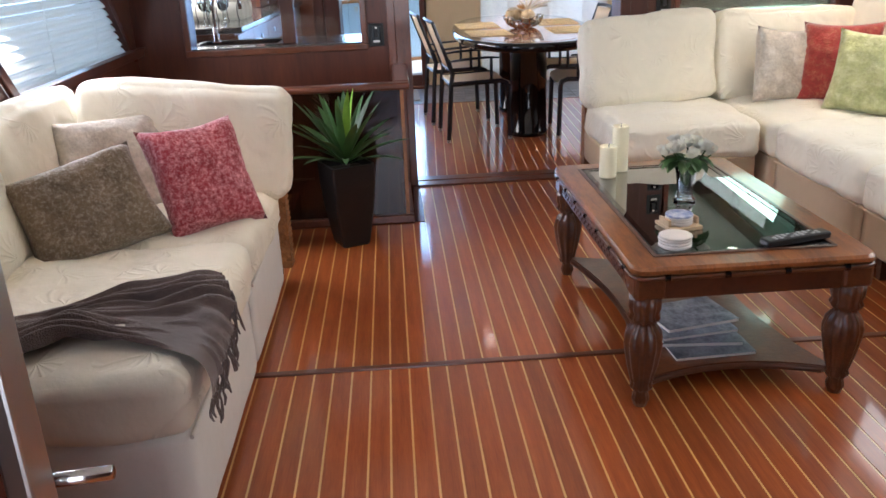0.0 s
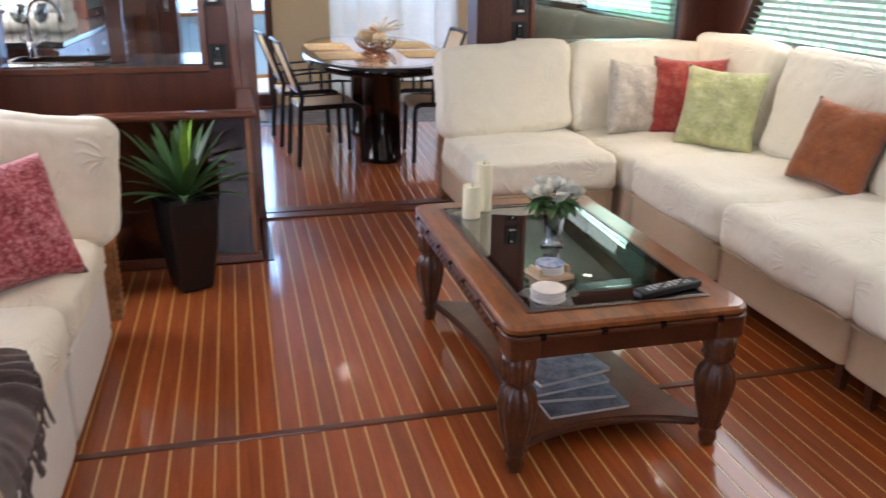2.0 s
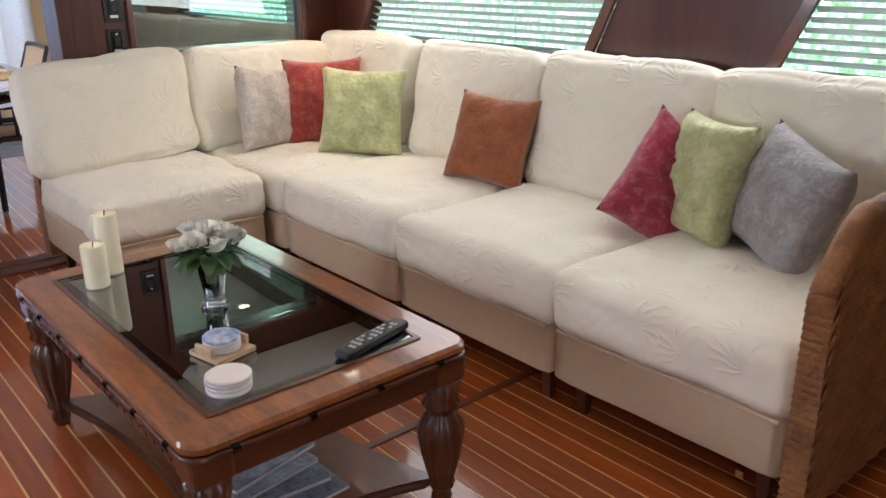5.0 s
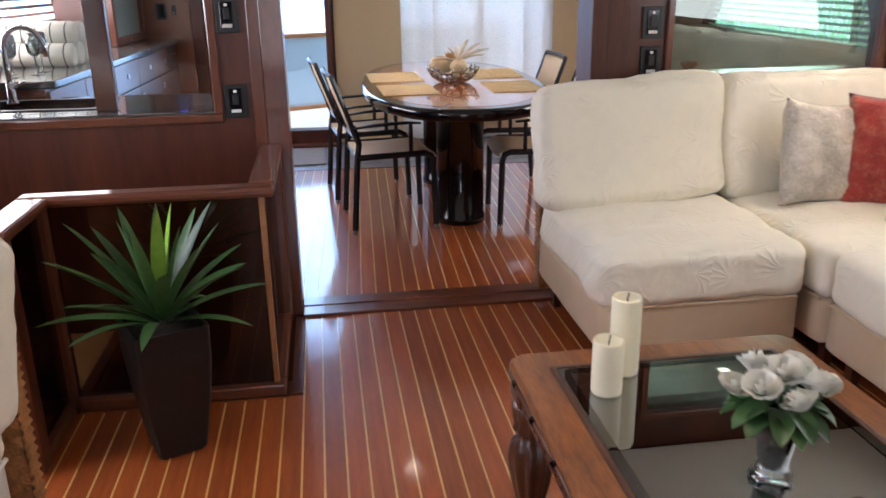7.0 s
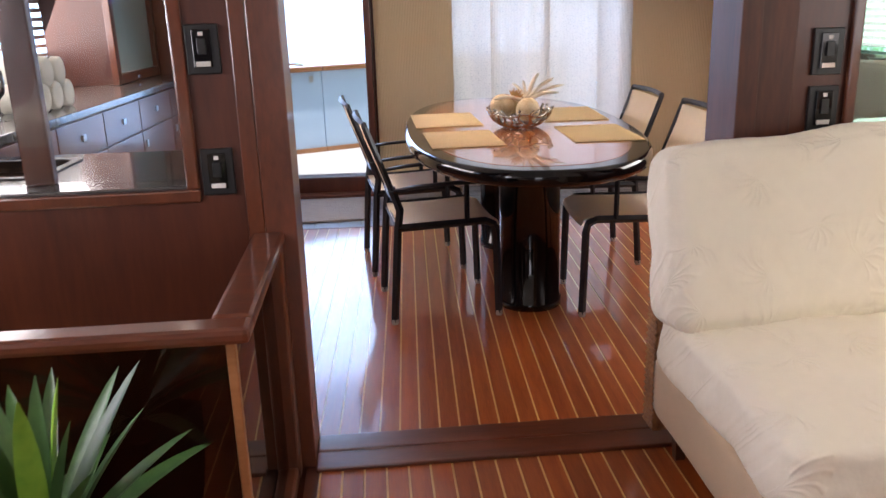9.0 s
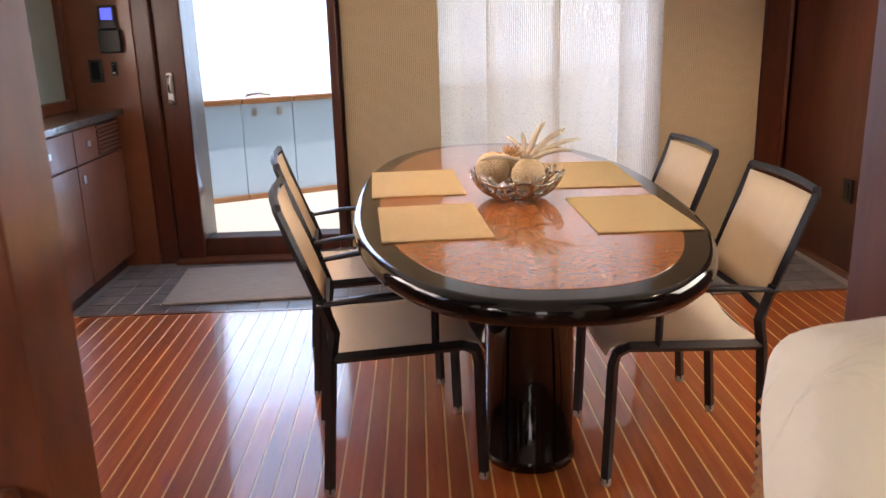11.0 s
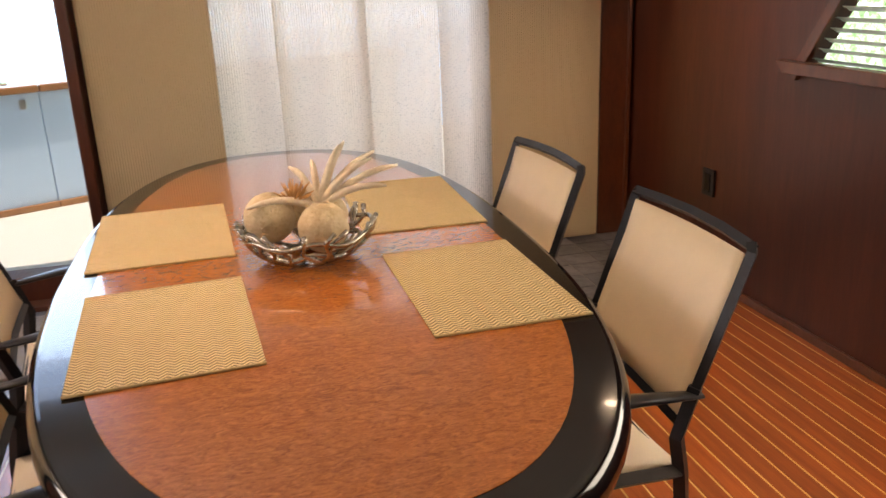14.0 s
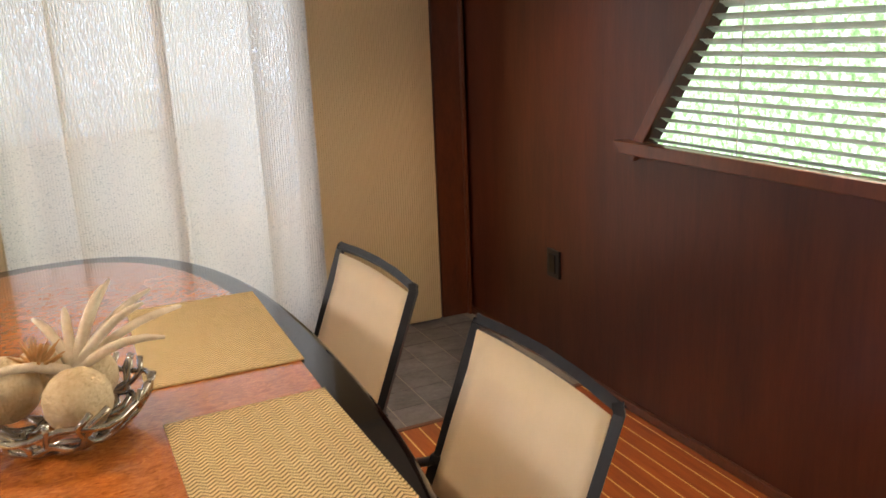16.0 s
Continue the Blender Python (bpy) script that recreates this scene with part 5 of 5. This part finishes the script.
for k, (x, y, z, r) in enumerate(((-0.08, 0.02, 0.098, 0.056), (0.03, -0.065, 0.088, 0.054), (0.05, 0.06, 0.08, 0.05), (-0.02, 0.075, 0.10, 0.045))):
    tagged(part("sea_urchin", knobbly(r, k), M_SHELL, m=pose(BX + x, BY + y, TAZ + z), smooth=True), "pale knobbly dried ball in the bowl", "decor", "decor in the bowl")
for k, (a, el, ln) in enumerate(((0.5, 0.62, 0.20), (0.2, 0.40, 0.21), (0.9, 0.85, 0.19), (1.6, 0.95, 0.13), (3.3, 0.12, 0.16), (-0.2, 0.3, 0.16), (2.2, 0.8, 0.13), (0.7, 1.05, 0.17), (0.0, 0.75, 0.17))):
    pts = []
    for j in range(6):
        t = j / 5
        pts.append((ln * t * math.cos(a) * math.cos(el), ln * t * math.sin(a) * math.cos(el), ln * 0.85 * t * math.sin(el) + 0.02 * math.sin(t * 3)))
    tagged(part("driftwood_finger", tube(pts, [0.010, 0.0095, 0.009, 0.008, 0.007, 0.003], 8), M_CORAL, m=pose(BX + 0.03, BY + 0.0, TAZ + 0.115), smooth=True), "bleached finger of driftwood in the bowl", "decor", "decor in the bowl")
sf = bmesh.new()
rng = random.Random(5)
for k in range(26):
    a, el = rng.uniform(0, 6.28), rng.uniform(0.3, 1.4)
    d = Vector((math.cos(a) * math.cos(el), math.sin(a) * math.cos(el), math.sin(el)))
    tube([(0, 0, 0), d * 0.03, d * rng.uniform(0.04, 0.06)], [0.004, 0.003, 0.001], 5, bm=sf)
tagged(part("dried_flower", sf, mat("dried_orange", (0.62, 0.33, 0.13), 0.8, var=0.3, scale=60), m=pose(BX - 0.025, BY + 0.005, TAZ + 0.13)), "small dried orange flower head in the bowl", "decor")

# ---- dining chairs ----


def dining_chair(x, y, rz):
    """Faces local +y; low back, slim arms, sling seat."""
    ob = thing("dining_chair", "charcoal metal dining chair with a cream sling", "chair", x, y, 0, rz, group="chairs round the dining table")
    W = 0.220
    for s in (-1, 1):
        f = bmesh.new()
        tube([(s * W, 0.225, 0.012), (s * W, 0.215, 0.38), (s * W, 0.205, 0.415), (s * W, 0.17, 0.432), (s * W, -0.20, 0.425)], 0.0165, 4, bm=f)
        part("front_leg", f, M_ALU, ob)
        f = bmesh.new()
        tube([(s * W, -0.235, 0.012), (s * W, -0.205, 0.42), (s * W, -0.192, 0.50), (s * W, -0.225, 0.60)], 0.0165, 4, bm=f)
        part("back_leg", f, M_ALU, ob)
        for yy in (0.225, -0.235):
            part("glide", lathe([(0.014, 0.0), (0.015, 0.004), (0.015, 0.022)], 10), M_CLEAR, ob, "pale glide", m=pose(s * W, yy, 0))
        a = bmesh.new()
        tube([(s * (W + 0.004), -0.235, 0.585), (s * (W + 0.012), -0.10, 0.60), (s * (W + 0.014), 0.06, 0.606), (s * (W + 0.010), 0.145, 0.600)], [0.014, 0.022, 0.022, 0.016], 8, bm=a, flat=0.4)
        arm = part("armrest", a, M_ALU, ob, smooth=True)
        part("arm_post", tube([(s * (W + 0.004), 0.09, 0.43), (s * (W + 0.010), 0.09, 0.60)], 0.011, 4), M_ALU, arm)
        part("back_post", tube([(s * W, -0.188, 0.49), (s * W, -0.235, 0.62), (s * (W + 0.002), -0.320, 0.853), (s * (W - 0.006), -0.323, 0.868)], 0.0125, 4), M_ALU, ob)
    part("top_rail", tube([(-W, -0.321, 0.862), (-W * 0.5, -0.333, 0.865), (0, -0.337, 0.866), (W * 0.5, -0.333, 0.865), (W, -0.321, 0.862)], 0.0125, 4), M_ALU, ob)
    part("lower_rail", tube([(-W, -0.200, 0.525), (0, -0.210, 0.525), (W, -0.200, 0.525)], 0.012, 4), M_ALU, ob)
    part("seat_rail", tube([(-W, -0.20, 0.415), (W, -0.20, 0.415)], 0.012, 4), M_ALU, ob)
    part("seat_rail", tube([(-W, 0.19, 0.415), (W, 0.19, 0.415)], 0.012, 4), M_ALU, ob)

    def sling(rows, name, label):
        b = bmesh.new()
        g = []
        for yy, zz in rows:
            r = []
            for i in range(13):
                u = i / 12 * 2 - 1
                sag = (1 - u * u)
                r.append(b.verts.new((u * (W - 0.012), yy - (0.012 * sag if name == "backrest" else 0), zz - (0.012 * sag if name == "seat" else 0))))
            g.append(r)
        for a_, c_ in zip(g, g[1:]):
            for i in range(12):
                b.faces.new((a_[i], a_[i + 1], c_[i + 1], c_[i]))
        bmesh.ops.recalc_face_normals(b, faces=b.faces[:])
        bmesh.ops.solidify(b, geom=b.faces[:], thickness=0.004)
        return part(name, b, M_SLING, ob, label, smooth=True)

    sling([(0.235, 0.405), (0.225, 0.428), (0.19, 0.442), (0.10, 0.440), (0.0, 0.435), (-0.10, 0.434), (-0.205, 0.436)], "seat", "cream mesh sling seat")
    sling([(-0.200, 0.525), (-0.220, 0.58), (-0.257, 0.68), (-0.293, 0.77), (-0.316, 0.846)], "backrest", "cream mesh sling back")
    return ob


ch = dining_chair(1.282, 5.48, 90)
copy_thing(ch, pose(1.247, 6.158, 0, 0, 0, 92.5))
copy_thing(ch, pose(0.452, 5.515, 0, 0, 0, -82.5))
copy_thing(ch, pose(0.340, 6.19, 0, 0, 0, -82))

# ---- tiles, rug ----
rug = tagged(part("door_rug", soft_box(0.80, 0.62, 0.012, 0.004, 0.0, 0.001, 3, 30), M_RUG, m=pose(-0.385, 7.36, 0.003, 0, 0, 3), smooth=True), "flat woven beige rug on slate tiles", "rug")

# ---- galley ----
CX = -1.13
for k, (y0, y1) in enumerate(((4.92, 5.45), (5.45, 6.0), (6.0, 6.55), (6.55, 7.15), (7.15, 7.78))):
    cab = thing("galley_cabinet", "mahogany galley base cabinet with a drawer and door", "cabinet", CX, (y0 + y1) / 2, 0, group="galley cabinets")
    h = (y1 - y0) / 2
    part("body", box(-0.60, -0.02, -h, h, 0.08, 0.875), M_CAB, cab)
    part("toe_kick", box(-0.58, -0.06, -h, h, 0.0, 0.08), M_MAHOG, cab)
    dr = part("drawer", box(-0.02, 0.0, -h + 0.004, h - (0.004 if k < 4 else 0.34), 0.70, 0.865, 0.003), M_CAB, cab)
    dd = part("door", box(-0.02, 0.0, -h + 0.004, h - 0.004, 0.09, 0.69, 0.003), M_CAB, cab)
    part("pull", box(0.0, 0.008, -0.02 - (0.15 if k == 4 else 0), 0.02 - (0.15 if k == 4 else 0), 0.77, 0.80, 0.002), M_STEEL, dr, "square steel pull")
    part("pull", box(0.0, 0.008, -h + 0.04, -h + 0.07, 0.60, 0.64, 0.002), M_STEEL, dd, "square steel pull")
    if k == 4:
        vn = part("vent", box(-0.018, -0.008, h - 0.335, h - 0.005, 0.70, 0.865), M_PLAST, cab, "louvred vent")
        for j in range(7):
            part("louvre", box(-0.010, 0.002, h - 0.33, h - 0.01, 0.712 + j * 0.022, 0.724 + j * 0.022, 0.002), M_CAB, vn)
tagged(part("worktop", box(XLG, CX + 0.03, 4.92, 7.80, 0.877, 0.915, 0.008, seg=3), M_GRAN), "dark speckled granite worktop", "worktop")
cab = thing("sink_cabinet", "mahogany sink cabinet against the partition", "cabinet", -1.0, 4.63, 0)
part("body", box(-0.72, 0.70, -0.28, 0.26, 0.0, 0.80), M_CAB, cab)
tp = thing("sink_worktop", "dark granite worktop with an inset sink", "worktop", -1.0, 4.63, 0)
b = bmesh.new()
for bx in ((-0.75, -0.32, -0.285, 0.287, 0.802, 0.842), (0.22, 0.72, -0.285, 0.287, 0.802, 0.842), (-0.32, 0.22, -0.285, -0.16, 0.802, 0.842), (-0.32, 0.22, 0.18, 0.287, 0.802, 0.842)):
    box(*bx, bm=b)
part("slab", b, M_GRAN, tp)
part("basin", ring_slab(rounded(0.28, 0.175, 0.04), rounded(0.25, 0.145, 0.04), 0.825, 0.847, 0.002), M_PLAST, tp, "black sink rim", m=pose(-0.05, 0.01, 0))
fc = thing("kitchen_faucet", "tall curved chrome kitchen faucet", "faucet", -1.22, 4.72, 0.842)
part("base", lathe([(0.028, 0), (0.028, 0.01), (0.018, 0.02), (0.017, 0.09)], 20), M_CHROME, fc, smooth=True)
part("spout", tube([(0, 0, 0.08), (0, 0, 0.24)] + [(0.085 - 0.085 * math.cos(a), 0, 0.24 + 0.085 * math.sin(a)) for a in [math.pi * i / 10 for i in range(11)]] + [(0.17, 0, 0.2)], 0.011, 10), M_CHROME, fc, smooth=True)
part("lever", tube([(0.015, 0, 0.07), (0.07, -0.01, 0.10)], 0.006, 8), M_CHROME, fc, smooth=True)
tl = (CX - 0.28, 5.75, 0.915)
for k, (dy, dz) in enumerate(((-0.13, 0.0), (0.0, 0.0), (0.13, 0.0), (-0.065, 0.105), (0.065, 0.105))):
    tw = thing("rolled_towel", "rolled cream towel with dark stripes", "towel", tl[0], tl[1] + dy, tl[2] + dz + 0.062, group="rolled towels on the worktop")
    part("roll", tube([(-0.19, 0, 0), (-0.185, 0, 0), (0, 0, 0.002), (0.185, 0, 0), (0.19, 0, 0)], [0.05, 0.062, 0.064, 0.062, 0.05], 20), M_TOWEL, tw, smooth=True)
    for j in range(5):
        part("stripe", tube([(-0.15 + j * 0.075, 0, 0), (-0.143 + j * 0.075, 0, 0)], 0.0652, 20), M_STRIPE, tw)
for k, (gx, gy) in enumerate(((-1.35, 5.1), (-1.28, 5.22), (-1.42, 5.25), (-1.3, 5.36))):
    ob = tagged(part("wine_glass", lathe([(0.034, 0), (0.004, 0.006), (0.004, 0.08), (0.03, 0.11), (0.036, 0.15), (0.031, 0.20), (0.030, 0.20), (0.034, 0.15), (0.027, 0.112), (0.002, 0.09)], 20), M_VASE, m=pose(gx, gy, 0.915), smooth=True), "clear stemmed glass on the worktop", "glass", "glasses on the worktop")
    ob.visible_shadow = False
# upper glazed locker
lk = thing("glazed_locker", "glazed mahogany wall locker above the worktop", "cabinet", XLG, 7.36, 0.916)
part("body", box(0.0, 0.36, -0.40, 0.42, 0.0, 1.0), M_MAHOG, lk)
for bx in ((0.36, 0.40, -0.42, -0.36, 0.0, 1.0), (0.36, 0.40, 0.36, 0.42, 0.0, 1.0), (0.36, 0.40, -0.36, 0.36, 0.0, 0.06)):
    part("frame", box(*bx, bevel=0.005), M_TRIM, lk)
part("pane", box(0.362, 0.372, -0.36, 0.36, 0.06, 1.0), M_FOIL, lk, "greenish frosted pane")
part("latch", box(0.40, 0.415, -0.1, -0.05, 0.015, 0.035, 0.003), M_CHROME, lk)
# end wall by the door with controls
trim("mahogany end panel beside the door", (XLG, -1.0, 7.80, 7.86, 0.0, CEIL), name="end_panel", material=M_CAB)
cp = thing("control_panel", "black control unit with a lit blue screen", "control panel", -1.11, 7.80, 1.34)
part("housing", box(-0.055, 0.035, -0.03, 0.0, 0.0, 0.125, 0.006), M_PLAST, cp)
part("screen", box(-0.04, 0.02, -0.032, -0.03, 0.05, 0.11), M_SCREEN, cp, "lit blue screen")
part("base_unit", box(-0.065, 0.055, -0.045, 0.0, -0.125, 0.0, 0.008), M_PLAST, cp)
switch(-1.22, 1.12, 7.80, w=0.075, h=0.125, rocker=False)
ob = switch(-1.12, 1.13, 7.80, name="toggle_switch", w=0.03, h=0.075)
# open door leaf by the entrance
dl = thing("door_2", "open dark wooden entrance door with a chrome lever", "door", -0.475, 0.06, 0, 0, kind="structure")
part("leaf", box(-0.75, 0.0, -0.02, 0.02, 0.0, 1.9, 0.004), M_MAHOG, dl)
part("edge_trim", box(-0.012, 0.012, -0.024, 0.024, 0.0, 1.9, 0.004), M_STEEL, dl)
hl_ = part("door_handle", lathe([(0.024, 0), (0.024, 0.008), (0.011, 0.012), (0.010, 0.045)], 20), M_CHROME, dl, "chrome lever", m=pose(-0.03, 0.02, 0.86, -90, 0, 0), smooth=True)
part("lever", tube([(0, 0, 0.04), (0.02, 0, 0.045), (0.08, -0.005, 0.045)], 0.008, 8), M_CHROME, hl_, smooth=True)

# ---- outside ----
tagged(part("water", box(-900, 900, -900, 900, -1.6, -1.5), mat("harbour_water", (0.05, 0.09, 0.09), 0.15, var=0.4, scale=0.5, bump=0.4, bump_scale=2)), "harbour water around the boat", "water", kind="structure")
tagged(part("side_deck", box(-3.2, 3.6, YF + 0.12, 11.5, -0.1, 0.03), M_DECK), "cream non-slip side deck", "deck", kind="structure")
tagged(part("aft_deck", box(XL, XRD, -4.0, YA - 0.1, -0.1, -0.01), M_DECK), "cream aft deck", "deck", kind="structure")
bk = thing("bulwark", "pale blue-white bulwark with a varnished teak cap", "bulwark", -0.63, 9.57, 0.03, 25.4)
for a, e in ((-2.4, -0.203), (-0.2, 0.2), (0.203, 3.0)):
    part("panel", box(a, e, 0.0, 0.06, 0.0, 0.74, 0.008), M_HULL, bk)
    part("toe_rail", box(a, e, -0.03, 0.0, 0.0, 0.04, 0.006), M_TEAKCAP, bk)
    part("cap_rail", box(a, e, -0.05, 0.11, 0.74, 0.785, 0.012), M_TEAKCAP, bk)
part("cleat", tube([(-0.16, 0.02, 0.80), (-0.06, 0.02, 0.815), (0.04, 0.02, 0.80)], 0.012, 8), M_CHROME, bk, "chrome cleat", smooth=True)
for hx_ in (-0.1, 0.1):
    part("hinge", box(hx_ - 0.02, hx_ + 0.02, -0.006, 0.0, 0.64, 0.70, 0.002), M_STEEL, bk)


def foliage_backdrop(name, x, y0, y1, z0, z1, strength, bright):
    """A glowing sheet of green and white noise for sunlit greenery beyond the windows."""
    m = bpy.data.materials.new(name)
    m.use_nodes = True
    n, l = m.node_tree.nodes, m.node_tree.links
    b = n["Principled BSDF"]
    tc_ = n.new("ShaderNodeTexCoord")
    t = n.new("ShaderNodeTexNoise")
    t.inputs["Scale"].default_value, t.inputs["Detail"].default_value, t.inputs["Roughness"].default_value = 7.0, 9, 0.72
    l.new(tc_.outputs["Object"], t.inputs[0])
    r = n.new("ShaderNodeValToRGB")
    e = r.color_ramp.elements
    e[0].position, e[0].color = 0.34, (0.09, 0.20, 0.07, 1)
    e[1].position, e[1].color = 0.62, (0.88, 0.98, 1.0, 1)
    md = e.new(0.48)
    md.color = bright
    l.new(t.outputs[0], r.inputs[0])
    # the sunlight on the leaves is emission in the same colours
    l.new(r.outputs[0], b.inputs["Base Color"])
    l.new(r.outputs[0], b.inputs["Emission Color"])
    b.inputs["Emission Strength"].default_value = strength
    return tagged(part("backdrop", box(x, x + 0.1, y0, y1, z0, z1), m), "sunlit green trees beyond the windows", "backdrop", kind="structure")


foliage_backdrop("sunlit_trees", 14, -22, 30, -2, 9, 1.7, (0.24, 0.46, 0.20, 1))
# added glowing sheets: clip to white outside, tint the floor reflections blue
hz = glow("bright_haze", (0.50, 0.74, 1.0), 4.4)
tagged(part("backdrop", box(-40, 40, 60, 60.1, -2, 26), hz), "bluish glowing sheet standing for the hazy sky", "backdrop", kind="structure")
tagged(part("backdrop", box(-30.1, -30, -30, 40, -2, 16), hz), "bluish glowing sheet standing for the hazy sky", "backdrop", kind="structure")

# ---- slate tiles and floor boards ----
tiles = tagged(new("tile_floor"), "grey slate tiles before the forward door", "floor", kind="structure")
part("grout_bed", box(XLG - 0.1, XRD + 0.1, 6.93, YF + 0.05, -0.06, -0.003), M_GROUT, tiles)
tile_mesh = mesh_of(box(-0.071, 0.071, -0.071, 0.071, -0.01, 0.0, 0.002, seg=1), "tile")
for i in range(31):
    for j in range(8):
        x, y = XLG + 0.075 + i * 0.147, 7.005 + j * 0.147
        if x < XRD - 0.05 and not (x < -1.2):
            part("tile", tile_mesh, M_TILE, tiles, m=pose(x, y, 0.001 * ((i * 7 + j * 3) % 3) / 3))
trim("dark teak edging between boards and tiles", (CX, XRD - 0.02, 6.905, 6.93, -0.02, 0.003), name="floor_edging", material=M_MAHOGX)
PITCH = 0.065


def board_mesh(y0, y1):
    return mesh_of(box(-PITCH / 2 + 0.0033, PITCH / 2 - 0.0033, y0, y1, -0.02, 0.0, 0.0006, seg=1), "board")


secs = [(board_mesh(-1.55, 1.895), XL, XR), (board_mesh(1.925, 4.155), 0.0, XR), (board_mesh(1.925, 3.48), XL, 0.0), (board_mesh(4.29, 6.905), XLG, XRD)]
for me, x0, x1 in secs:
    k0 = math.ceil((x0 + 0.117) / PITCH)
    k = k0
    while -0.117 + (k + 1) * PITCH < x1 + 0.03:
        x = -0.117 + (k + 0.5) * PITCH
        part("board", me, M_BOARD, floor, m=pose(x, 0, 0))
        k += 1

# ---- turn the dining room about the opening ----


def middle(ob):
    """The mean height along y of a thing and its parts."""
    ys = []
    for o in [ob] + list(ob.children):
        if o.type == "MESH":
            base = Matrix() if o is ob else ob.matrix_basis
            ys += [(base @ o.matrix_basis @ Vector(c)).y for c in o.bound_box]
    return sum(ys) / len(ys) if ys else ob.matrix_basis.translation.y


for ob in [o for o in scene.objects if o.parent is None and o.type != "CAMERA"]:
    if ob is floor:
        for piece in floor.children:
            if sum(c[1] for c in piece.bound_box) / 8 > 4.4:
                piece.matrix_basis = TURN @ piece.matrix_basis
    elif ob.type != "LIGHT" and ob.name[:5] not in ("parti", "windo", "water") and 4.36 < middle(ob) < 20:
        ob.matrix_basis = TURN @ ob.matrix_basis
    elif ob.name in ("window_5", ) or (ob.type == "LIGHT" and ob.data.type != "SUN" and ob.matrix_world.translation.y > 4.4):
        ob.matrix_world = TURN @ ob.matrix_world
